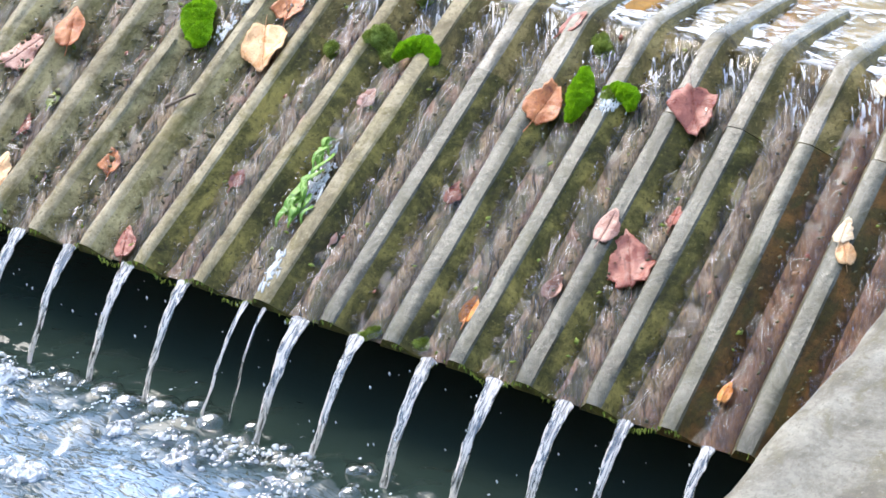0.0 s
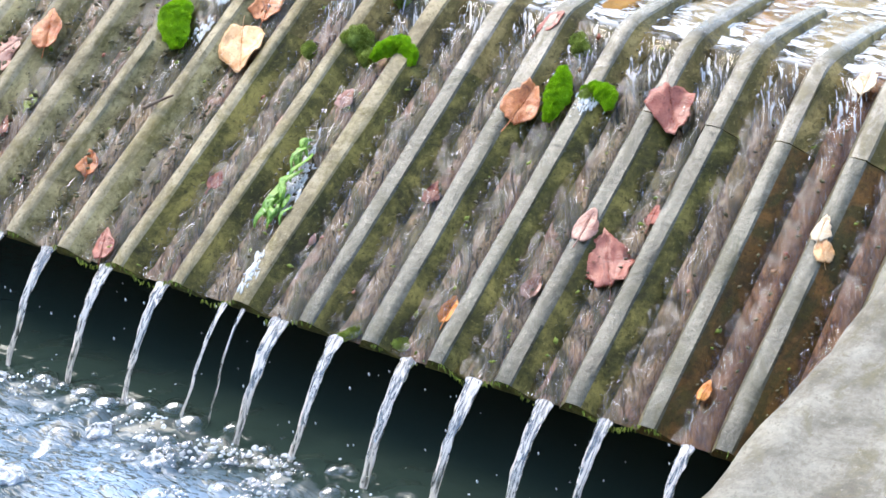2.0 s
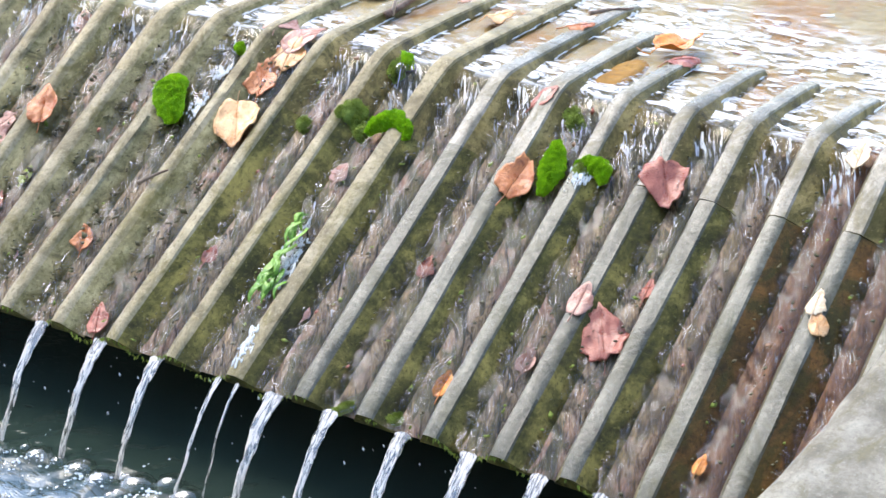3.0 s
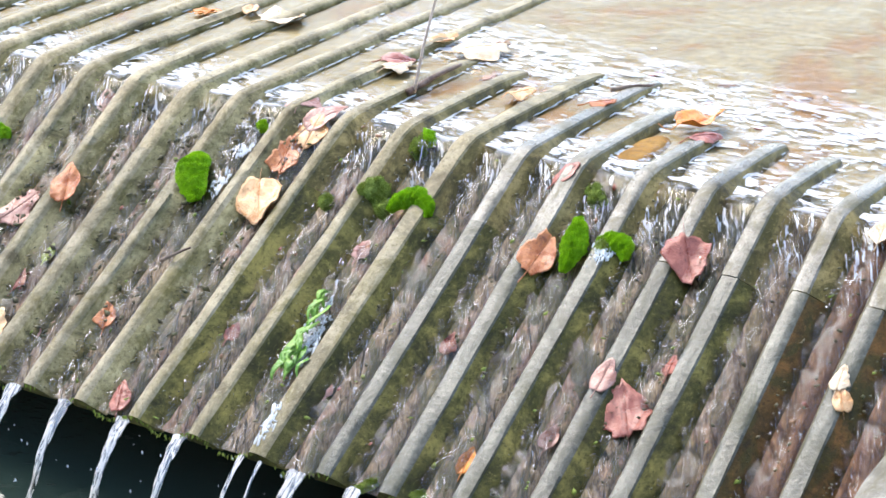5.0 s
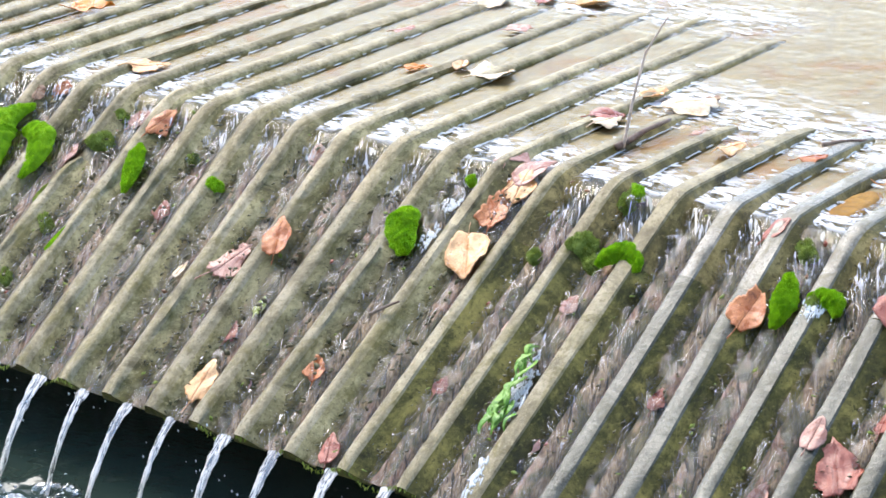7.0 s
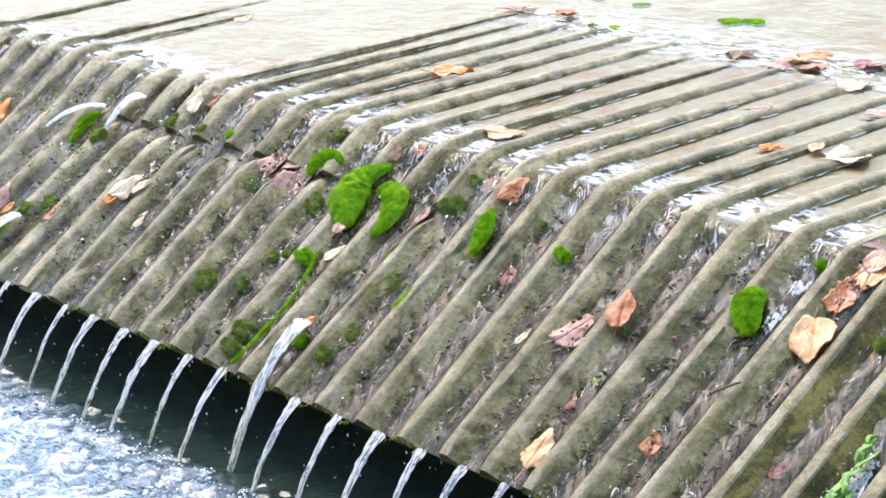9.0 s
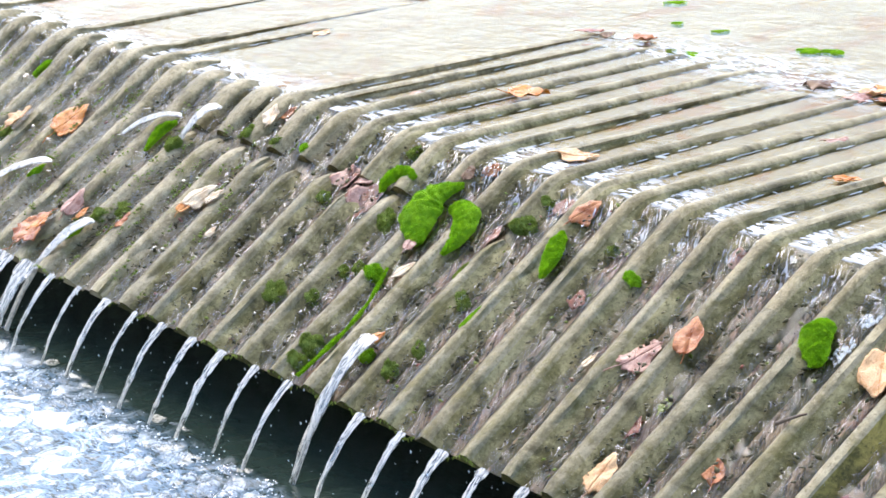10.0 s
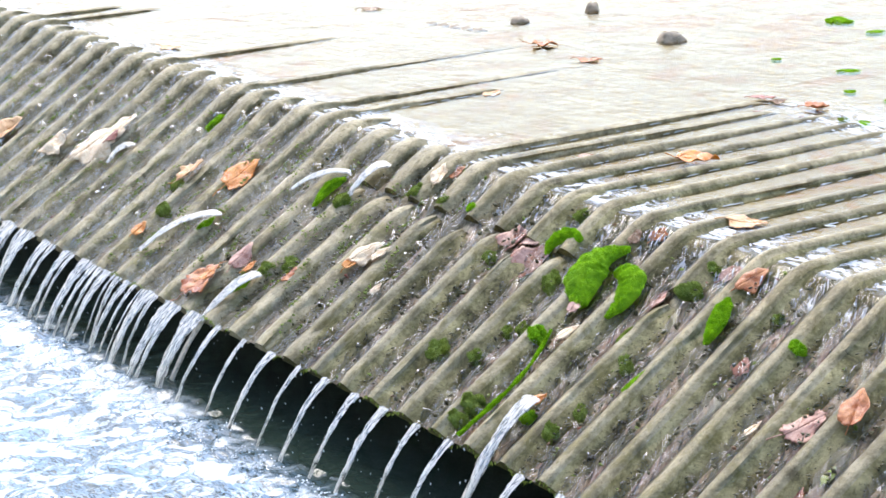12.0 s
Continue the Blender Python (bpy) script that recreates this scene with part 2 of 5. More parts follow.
def pool_water():
    m, nt, ln, bs = nodes_of("pool_water")
    h1 = noise_of(nt, ln, coords(nt, ln, 44, (0.6, 1.3, 1)), 2, 0.5, 1.4)
    h2 = noise_of(nt, ln, coords(nt, ln, 95, (0.7, 1.2, 1)), 1, 0.5, 0.4)
    tc = nt.new("ShaderNodeTexCoord")
    sep = nt.new("ShaderNodeSeparateXYZ")
    ln.new(tc.outputs["Object"], sep.inputs[0])
    # froth lies from the foot of the jets outward and thickens towards the far end
    out = nt.new("ShaderNodeMapRange")
    out.inputs["From Min"].default_value, out.inputs["From Max"].default_value = -0.20, -0.37
    reach = nt.new("ShaderNodeMath")
    reach.operation = "MULTIPLY_ADD"
    reach.inputs[1].default_value = 0.033
    ln.new(sep.outputs["X"], reach.inputs[0])
    ln.new(sep.outputs["Y"], reach.inputs[2])
    ln.new(reach.outputs[0], out.inputs["Value"])
    far = nt.new("ShaderNodeMapRange")
    far.inputs["From Min"].default_value, far.inputs["From Max"].default_value = -0.6, -3.6
    far.inputs["To Min"].default_value, far.inputs["To Max"].default_value = -0.11, 0.05
    ln.new(sep.outputs["X"], far.inputs["Value"])
    f1 = noise_of(nt, ln, coords(nt, ln, 12, (1.1, 0.9, 1)), 8, 0.70, 1.2)
    add = nt.new("ShaderNodeMath")
    ln.new(f1, add.inputs[0])
    ln.new(far.outputs[0], add.inputs[1])
    patch = ramp(nt, ln, add.outputs[0], [(0.50, grey(0)), (0.62, grey(1))])
    cover = nt.new("ShaderNodeMath")
    cover.operation = "MULTIPLY"
    ln.new(patch, cover.inputs[0])
    ln.new(out.outputs[0], cover.inputs[1])
    # pale blue: part aerated water, part painted sky reflection; dark dashes paint ripples
    pale_noise = noise_of(nt, ln, coords(nt, ln, 6), 4, 0.6, 0.8)
    air_shine = nt.new("ShaderNodeMath")
    air_shine.operation = "MULTIPLY"
    ln.new(ramp(nt, ln, pale_noise, [(0.30, grey(0.15)), (0.60, grey(0.85))]), air_shine.inputs[0])
    ln.new(out.outputs[0], air_shine.inputs[1])
    dash = noise_of(nt, ln, coords(nt, ln, 46, (0.55, 1.6, 1)), 3, 0.6, 1.8)
    shine_dashed = nt.new("ShaderNodeMath")
    shine_dashed.operation = "MULTIPLY"
    ln.new(air_shine.outputs[0], shine_dashed.inputs[0])
    ln.new(ramp(nt, ln, dash, [(0.44, grey(0.04)), (0.49, grey(1.0))]), shine_dashed.inputs[1])
    body = mixc(nt, ln, shine_dashed.outputs[0], (0.026, 0.041, 0.032), (0.25, 0.365, 0.495))
    ln.new(mixc(nt, ln, cover.outputs[0], body, (0.74, 0.78, 0.80)), bs.inputs["Base Color"])
    ro = nt.new("ShaderNodeMapRange")
    ro.inputs["To Min"].default_value, ro.inputs["To Max"].default_value = 0.02, 0.5
    ln.new(cover.outputs[0], ro.inputs["Value"])
    ln.new(ro.outputs[0], bs.inputs["Roughness"])
    bs.inputs["IOR"].default_value = 1.33
    calm = nt.new("ShaderNodeMapRange")
    calm.inputs["From Min"].default_value, calm.inputs["From Max"].default_value = -0.16, -0.34
    calm.inputs["To Min"].default_value, calm.inputs["To Max"].default_value = 0.05, 0.6
    ln.new(sep.outputs["Y"], calm.inputs["Value"])
    n1 = bump(nt, ln, h1, 0.7, 0.009)
    ln.new(calm.outputs[0], n1.node.inputs["Strength"])
    ln.new(bump(nt, ln, h2, 0.12, 0.002, n1), bs.inputs["Normal"])
    return m


def jet_water(name, scale, draw, gap=0.10):
    m, nt, ln, bs = nodes_of(name)
    nt.remove(bs)
    out = nt["Material Output"]
    s = noise_of(nt, ln, coords(nt, ln, scale, draw), 5, 0.68, 1.3)
    nrm = bump(nt, ln, s, 0.5, 0.002)
    tr = nt.new("ShaderNodeBsdfTransparent")
    tr.inputs["Color"].default_value = (0.62, 0.64, 0.62, 1)
    gl = nt.new("ShaderNodeBsdfGlossy")
    gl.inputs["Roughness"].default_value = 0.08
    ln.new(nrm, gl.inputs["Normal"])
    df = nt.new("ShaderNodeBsdfDiffuse")
    df.inputs["Color"].default_value = (0.95, 0.88, 0.78, 1)
    ln.new(nrm, df.inputs["Normal"])
    tl = nt.new("ShaderNodeBsdfTranslucent")
    tl.inputs["Color"].default_value = (0.95, 0.88, 0.78, 1)
    white = nt.new("ShaderNodeMixShader")
    white.inputs[0].default_value = 0.5
    ln.new(df.outputs[0], white.inputs[1])
    ln.new(tl.outputs[0], white.inputs[2])
    body = nt.new("ShaderNodeMixShader")
    ln.new(ramp(nt, ln, s, [(0.53 - gap, grey(0.05)), (0.53, grey(0.97))]), body.inputs[0])
    ln.new(tr.outputs[0], body.inputs[1])
    ln.new(white.outputs[0], body.inputs[2])
    skin = nt.new("ShaderNodeMixShader")
    skin.inputs[0].default_value = 0.16
    ln.new(body.outputs[0], skin.inputs[1])
    ln.new(gl.outputs[0], skin.inputs[2])
    ln.new(skin.outputs[0], out.inputs["Surface"])
    return m


def leaf_mat(name, a, b, vein):
    m, nt, ln, bs = nodes_of(name)
    n = noise_of(nt, ln, coords(nt, ln, 28), 6, 0.65, 0.6)
    f = noise_of(nt, ln, coords(nt, ln, 220), 4, 0.6)
    col = ramp(nt, ln, n, [(0.34, a), (0.62, b)])
    spot = noise_of(nt, ln, coords(nt, ln, 60), 5, 0.7, 1.0)
    col = mixc(nt, ln, ramp(nt, ln, f, [(0.55, grey(0)), (0.75, grey(0.5))]), col, vein)
    col = mixc(nt, ln, ramp(nt, ln, spot, [(0.56, grey(0)), (0.66, grey(0.75))]), col, vein)
    ln.new(col, bs.inputs["Base Color"])
    ln.new(ramp(nt, ln, n, [(0.35, grey(0.16)), (0.65, grey(0.5))]), bs.inputs["Roughness"])
    bs.inputs["Specular IOR Level"].default_value = 0.5
    ln.new(bump(nt, ln, spot, 0.5, 0.003, bump(nt, ln, n, 0.6, 0.006)), bs.inputs["Normal"])
    return m


LEAF = {
    "peach": leaf_mat("peach_leaf", (0.66, 0.29, 0.09), (0.82, 0.50, 0.24), (0.42, 0.15, 0.04)),
    "rust": leaf_mat("rust_leaf", (0.36, 0.085, 0.022), (0.58, 0.21, 0.062), (0.18, 0.045, 0.015)),
    "maroon": leaf_mat("maroon_leaf", (0.24, 0.052, 0.030), (0.44, 0.150, 0.095), (0.13, 0.03, 0.018)),
    "orange": leaf_mat("orange_leaf", (0.58, 0.16, 0.025), (0.78, 0.31, 0.055), (0.32, 0.07, 0.015)),
    "cream": leaf_mat("cream_leaf", (0.74, 0.48, 0.26), (0.86, 0.68, 0.45), (0.50, 0.26, 0.10)),
    "pink": leaf_mat("pink_leaf", (0.40, 0.165, 0.105), (0.60, 0.345, 0.255), (0.26, 0.085, 0.05)),
    "brown": leaf_mat("brown_leaf", (0.17, 0.08, 0.035), (0.32, 0.17, 0.08), (0.09, 0.04, 0.02)),
    "green": leaf_mat("green_leaf", (0.07, 0.20, 0.014), (0.22, 0.41, 0.04), (0.05, 0.15, 0.01)),
    "yellow": leaf_mat("yellow_green_leaf", (0.30, 0.42, 0.05), (0.50, 0.55, 0.10), (0.20, 0.25, 0.04)),
}


def moss_mat(name, a, b):
    m, nt, ln, bs = nodes_of(name)
    n = noise_of(nt, ln, coords(nt, ln, 45), 5, 0.65)
    geo = nt.new("ShaderNodeNewGeometry")
    col = ramp(nt, ln, n, [(0.32, a), (0.66, b)])
    col = mixc(nt, ln, 0.6, col, ramp(nt, ln, geo.outputs["Random Per Island"], [(0, grey(0.8)), (1, grey(1.0))]), "MULTIPLY")
    ln.new(col, bs.inputs["Base Color"])
    bs.inputs["Roughness"].default_value = 0.75
    bs.inputs["Specular IOR Level"].default_value = 0.25
    tl, mx = nt.new("ShaderNodeBsdfTranslucent"), nt.new("ShaderNodeMixShader")
    ln.new(col, tl.inputs["Color"])
    mx.inputs[0].default_value = 0.4
    ln.new(bs.outputs[0], mx.inputs[1])
    ln.new(tl.outputs[0], mx.inputs[2])
    ln.new(mx.outputs[0], nt["Material Output"].inputs["Surface"])
    return m


MOSS = {
    "bright": moss_mat("bright_moss", (0.20, 0.42, 0.010), (0.39, 0.66, 0.017)),
    "dark": moss_mat("dark_moss", (0.17, 0.23, 0.035), (0.33, 0.41, 0.085)),
}
M_TWIG = concrete("twig_bark", (0.30, 0.22, 0.16), (0.18, 0.11, 0.08), (0.08, 0.05, 0.035), (0.1, 0.08, 0.04), 0.1, 0.5, 0.0)
M_PALE_TWIG = concrete("pale_twig_bark", (0.78, 0.62, 0.50), (0.64, 0.49, 0.38), (0.42, 0.30, 0.22), (0.3, 0.24, 0.14), 0.1, 0.5, 0.0)
M_STONE = concrete("river_stone", (0.55, 0.43, 0.30), (0.42, 0.32, 0.22), (0.24, 0.18, 0.12), (0.10, 0.11, 0.04), 0.3, 0.6, 0.0)
M_GRIT = concrete("dark_grit", (0.20, 0.17, 0.095), (0.12, 0.10, 0.05), (0.05, 0.042, 0.022), (0.07, 0.075, 0.025), 0.4, 0.5, 0.0)
M_MUD = groove_mud()
M_SAND = sand()
M_RILL = clear_water("running_water", (0.98, 0.96, 0.90), 130, (1.0, 0.30, 0.30), 0.9, 0.0030, 0.010, 1.40, False, 0.0, 0.58,
                     [(170, (1.0, 0.22, 0.22), 0.62, 0.72, 0.7, []), (105, (1.0, 0.2, 0.2), 0.54, 0.60, 0.8, [(0, 1, 0.47, 0.57)])])
M_FILM = clear_water("water_film", (0.95, 0.94, 0.89), 90, (1.0, 0.4, 0.4), 0.9, 0.005, 0.05, 1.26, False, 0.0, 0.5)
# the white bands paint sky glitter near the crest and at the rib ends
M_UPPER = clear_water("shallow_water", (0.97, 0.95, 0.88), 21, (0.85, 1.25, 1.0), 0.7, 0.0055, 0.03, 1.14, False, 0.004, 0.0,
                      [(36, (0.5, 1.3, 1.0), 0.46, 0.54, 0.88, [(0, 1, 0.595, 0.630), (0, 1, 0.80, 0.68)]),
                       (32, (0.5, 1.4, 1.0), 0.48, 0.56, 0.82, [(0.16, 1, 0.76, 0.88), (0.16, 1, 1.12, 0.94), (1, 0, -1.60, -1.35)]),
                       (32, (0.5, 1.3, 1.0), 0.50, 0.58, 0.8, [(0, 1, 1.48, 1.60), (0, 1, 1.88, 1.72), (1, 0, -3.40, -3.10), (1, 0, -1.20, -1.50)])])
M_POOL = pool_water()
M_JET = jet_water("falling_water", 135, (1, 0.15, 0.15))
M_SPOUT = jet_water("thrown_water", 60, (1, 0.6, 0.6), 0.28)


# ---- building helpers ----
def mesh_of(name, verts, faces, material, smooth=True):
    me = bpy.data.meshes.new(name)
    me.from_pydata([tuple(v) for v in verts], [], faces)
    me.materials.append(material)
    if smooth:
        me.polygons.foreach_set("use_smooth", [True] * len(me.polygons))
    me.update()
    return me


def put(name, me, parent=None, label=""):
    ob = new(name, me)
    if parent is not None:
        ob.parent = parent
    return tagged(ob, label)


def turb(x, y, z, k):
    return noise.noise((x * k, y * k, z * k))


# ---- the weir: face, crest and apron profile (y runs upstream) ----
RUN, RISE, HIGH = 0.594, 0.375, 0.030
PITCH = 0.13
FACE_N = Vector((0, -RISE, RUN)).normalized()
PROFILE = [(-0.004, -0.0025), (0.560, 0.3527), (0.588, 0.3682), (0.612, 0.3752), (0.65, 0.377), (0.80, 0.377), (1.70, 0.363), (4.0, 0.345)]
JOINT = 0.455


def height(y):
    """Height of the ribs' upper faces at y."""
    if y <= PROFILE[0][0]:
        return PROFILE[0][1] + (y - PROFILE[0][0]) * 0.63
    for (y0, z0), (y1, z1) in zip(PROFILE, PROFILE[1:]):
        if y <= y1:
            return z0 + (z1 - z0) * (y - y0) / (y1 - y0)
    return PROFILE[-1][1]


def normal_at(y):
    e = 0.02
    d = Vector((0, 2 * e, height(y + e) - height(y - e))).normalized()
    return Vector((0, -d.z, d.y))


LOWER_X = [0.005, -0.125, -0.259, -0.385, -0.514, -0.644, -0.775, -0.916, -1.055, -1.192, -1.323, -1.449, -1.565, -1.685,
           -1.805, -1.930, -2.063, -2.200, -2.338, -2.470, -2.598, -2.730, -2.861, -2.986, -3.113, -3.241, -3.375]
CREST_X = [-0.020, -0.150, -0.272, -0.392, -0.516, -0.648, -0.765, -0.888, -1.024, -1.156, -1.286, -1.420, -1.541, -1.683,
           -1.812, -1.940, -2.076, -2.196, -2.326, -2.464, -2.600, -2.746, -2.878, -3.002, -3.126, -3.262, -3.375, -3.480,
           -3.593, -3.741, -3.880, -4.009, -4.141]
APRON_END = {0: 0.80, 1: 0.82, 2: 0.84, 3: 0.86, 4: 0.84, 5: 0.95, 6: 1.07, 7: 1.06, 8: 1.00, 9: 1.02, 26: 1.66, 27: 0.64, 28: 0.65,
             29: 0.66, 30: 0.72, 31: 1.20, 32: 1.66, 33: 0.68, 34: 0.67, 35: 1.66, 36: 0.68, 37: 0.67, 38: 0.69, 39: 1.28, 40: 0.68, 46: 1.1, 47: 1.0}
FIRST, LAST = -6, 56
rng = random.Random(4)


def spread(known, first, last):
    xs = {}
    for k in range(first, last + 1):
        if 0 <= k < len(known):
            xs[k] = known[k]
        elif k < 0:
            xs[k] = known[0] - k * PITCH
        else:
            xs[k] = known[-1] - (k - len(known) + 1) * PITCH + rng.uniform(-0.008, 0.008)
    return xs


LOW = spread(LOWER_X, FIRST, LAST)
TOP = spread(CREST_X, FIRST, LAST)


def rib_x(k, y):
    """Centre line of rib k: straight from the lip to the crest."""
    return LOW[k] + (TOP[k] - LOW[k]) * min(1.0, max(0.0, y / 0.60))


def rib_mesh(name, k, ys, mats, top=0.019, foot=0.049, seed=0, blunt=(0.0, 0.0), drop=0.0, shift=0.0, lump=0.0):
    """A rib of trapezoid section with chipped, slightly rounded arrises; its flat top, right flank and left flank take
    separate materials.
    """
    verts, faces, slots = [], [], []
    n = len(ys)
    worn = min(1.0, max(0.0, (k - 8) / 8))  # arrises rounded off further along
    left_foot = -foot if k > 14 else -top - 0.020  # steeper on the left, so that flank stays hidden from the camera
    prof = [(left_foot, -HIGH - 0.004), (-top - 0.003 - 0.003 * worn, -0.004 - 0.002 * worn), (-top, -0.0008 - 0.0012 * worn), (-top * 0.3, 0.0004), (top * 0.4, 0.0),
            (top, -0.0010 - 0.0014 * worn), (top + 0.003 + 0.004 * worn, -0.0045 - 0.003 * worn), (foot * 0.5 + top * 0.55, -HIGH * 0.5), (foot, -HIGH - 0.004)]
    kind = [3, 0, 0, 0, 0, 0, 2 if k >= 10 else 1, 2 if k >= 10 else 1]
    m = len(prof)
    rough = 0.010 * min(1.0, max(0.0, (k - 8) / 10)) + 0.006 * min(1.0, max(0.0, (k - 22) / 6))
    if ys[0] > 0.3:
        rough *= 0.4
    for i, y in enumerate(ys):
        nn = normal_at(y)
        x = rib_x(k, y) + shift
        awash = 0.006 * min(1.0, max(0.0, (y - 0.66) / 0.05)) if k >= 31 else 0.0
        base = Vector((x, y, height(y) - awash - drop * max(0.0, min(1.0, (0.62 - y) / 0.12))))
        edge = blunt[0] if i == 0 else blunt[1] if i == n - 1 else (0.3 * blunt[1] if i == n - 2 else 0.0)
        bulge = lump * math.exp(-((y - 0.555) / 0.055) ** 4)
        for j, (dx, dn) in enumerate(prof):
            if y > 0.60 and abs(dx) > 0.02:
                dx *= 1 - 0.38 * min(1.0, (y - 0.60) / 0.10)
            dx *= 1 + bulge * (1.1 if abs(dx) < 0.03 else 0.06)
            dn += 0.006 * bulge * (1 if dn > -0.02 else 0) * (1 - (dx / 0.05) ** 2)
            chip = max(0.0, turb(x * 2 + seed, y, j * 0.2, 38) - 0.25) * (0.005 + rough) if j in (1, 2, 5, 6) else 0.0
            if j == 7:
                slip = (0.5 * turb(seed, y, 2.2, 26) + 0.45 * turb(seed, y, 5.1, 75)) * (1 if y < 0.5 else 0)
                dx, dn = dx + 0.016 * slip, dn - 0.0125 * slip
            w = turb(x * 3 + seed, y, j * 0.2, 9) * (0.0024 + 0.42 * rough) + turb(x + seed, y, j * 0.5, 60) * 0.0010
            verts.append(base + Vector((dx * (1 - edge * 0.35) + w - chip * (1 if dx > 0 else -1), 0, 0)) + nn * (dn - edge * 0.016 * (1 if dn > -0.02 else 0) + w * 0.5 - chip))
    for i in range(n - 1):
        for j in range(m - 1):
            a = i * m + j
            faces.append((a, a + 1, a + m + 1, a + m))
            slots.append(kind[j])
    faces.append(tuple(range(m - 1, -1, -1)))
    faces.append(tuple(range((n - 1) * m, n * m)))
    slots += [1, 1]
    me = mesh_of(name, verts, faces, mats[0])
    for extra in mats[1:]:
        me.materials.append(extra)
    me.polygons.foreach_set("material_index", slots)
    me.set_sharp_from_angle(angle=radians(26 + 40 * worn))
    return me


def steps(a, b, d):
    n = max(2, int(round((b - a) / d)) + 1)
    return [a + (b - a) * i / (n - 1) for i in range(n)]


XW, XE = -8.2, 0.95


def swept_sheet(name, section, x0, x1, nx, material, smooth=False):
    """A long solid whose cross section (y, z) runs along x."""
    verts, faces = [], []
    m = len(section)
    xs = [x0 + (x1 - x0) * i / nx for i in range(nx + 1)]
    for i, x in enumerate(xs):
        for y, z in section:
            verts.append((x, y, z))
    for i in range(nx):
        for j in range(m):
            a, b = i * m + j, i * m + (j + 1) % m
            faces.append((a, b, b + m, a + m))
    faces.append(tuple(range(m)))
    faces.append(tuple(range(nx * m + m - 1, nx * m - 1, -1)))
    return mesh_of(name, verts, faces, material, smooth)


def under(y, d):
    p = Vector((0, y, height(y))) - normal_at(y) * d
    return (p.y, p.z)


floor_line = [under(y, HIGH) for y in (-0.002, 0.2, 0.4, 0.53, 0.585, 0.62, 0.66)]
weir = put("weir_face", swept_sheet("weir_face", floor_line + [(0.66, 0.18), (0.34, 0.08), (0.06, -0.034)], XW, XE, 60, M_MUD))
tagged(weir, "sloping concrete weir face with muddy grooves between ribs", "weir", kind="structure")
apron = put("apron", swept_sheet("apron", [(0.66, 0.3440), (0.71, 0.3520), (0.78, 0.3555), (1.3, 0.3555), (2.2, 0.350), (40, 0.29), (40, 0.05), (0.66, 0.05)], -60, 40, 20, M_SAND))
tagged(apron, "silted concrete apron above the weir", "apron", kind="structure")

for k in range(FIRST, LAST + 1):
    sunk = 0.0 if k < 24 else min(0.007, 0.0010 * (k - 23))
    broken = 18 <= k <= 28
    lower_end = JOINT - (rng.uniform(0.002, 0.026) if broken else 0.0008 if k < 4 else 0.00004)
    wide, foot = rng.uniform(0.0100, 0.0135) * (1.22 if k < 8 else 1.0 if k < 25 else 1.5), rng.uniform(0.052, 0.057)
    put("rib", rib_mesh("rib", k, steps(-0.004, lower_end, 0.024), (M_TOP if k < 7 else M_RIDGE, M_RUST if k < 2 else M_SIDE, M_FLANK, M_LEFT_FLANK) if k < 26 else (M_FAR_RIB, M_FAR_RIB, M_FAR_RIB, M_LEFT_FLANK), wide, foot, k * 1.7,
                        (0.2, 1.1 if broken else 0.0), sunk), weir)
    end = APRON_END.get(k, rng.uniform(1.56, 1.70) if k < 33 else rng.uniform(0.65, 0.69))
    start = JOINT + (rng.uniform(0.003, 0.010) if broken else 0.0008 if k < 4 else 0.00004)
    ys = steps(start, 0.552, 0.018) + [0.563, 0.575, 0.584, 0.593, 0.602, 0.612, 0.624]
    ys += [0.64, 0.66, 0.68, 0.70] + steps(0.72, end, 0.04) if end > 0.76 else [0.5 * (0.624 + max(end, 0.645)), max(end, 0.645)]
    put("crest_rib", rib_mesh("crest_rib", k, ys, (M_CREST_WET if k < 7 else M_CREST_TOP, M_CREST_SIDE, M_FLANK if k < 24 else M_CREST_TOP, M_LEFT_FLANK), wide, foot, k * 1.7,
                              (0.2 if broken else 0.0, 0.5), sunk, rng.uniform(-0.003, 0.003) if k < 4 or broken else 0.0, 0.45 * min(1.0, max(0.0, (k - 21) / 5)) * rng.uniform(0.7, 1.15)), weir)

# ---- void under the lip, pool, side block ----
back = put("undercut_wall", swept_sheet("undercut_wall", [(0.30, -0.7), (0.30, 0.09), (0.55, 0.09), (0.55, -0.7)], XW, XE, 8, M_DARK))
tagged(back, "dark wet concrete wall under the weir lip", "wall", kind="structure")


def grid_mesh(name, xs, ys, zfun, material):
    verts = [(x, y, zfun(x, y)) for y in ys for x in xs]
    w = len(xs)
    faces = [(j * w + i, j * w + i + 1, (j + 1) * w + i + 1, (j + 1) * w + i) for j in range(len(ys) - 1) for i in range(w - 1)]
    return mesh_of(name, verts, faces, material)


POOL = -0.185


def pool_z(x, y):
    if y < -2.5 or x < -7 or x > 1.2:
        return POOL
    stir = math.exp(-((y + 0.20) / 0.16) ** 2) * 0.9 + 0.35 * (1 if y < -0.1 else math.exp(-((y + 0.1) / 0.08) ** 2)) + 0.05
    return POOL + stir * (0.008 * turb(x, y, 0.3, 12) + 0.007 * turb(x, y, 2.1, 30) + 0.005 * turb(x, y, 4.4, 64))


pool = put("pool", grid_mesh("pool", [-40, -20, -10] + steps(-7, 1.2, 0.016) + [5, 20], [-40, -15, -6, -2.6] + steps(-2.2, -0.9, 0.03) + steps(-0.885, 0.29, 0.013), pool_z, M_POOL))
tagged(pool, "dark pool with pale froth below the weir", "water", kind="structure")


LEVEL = 0.3605


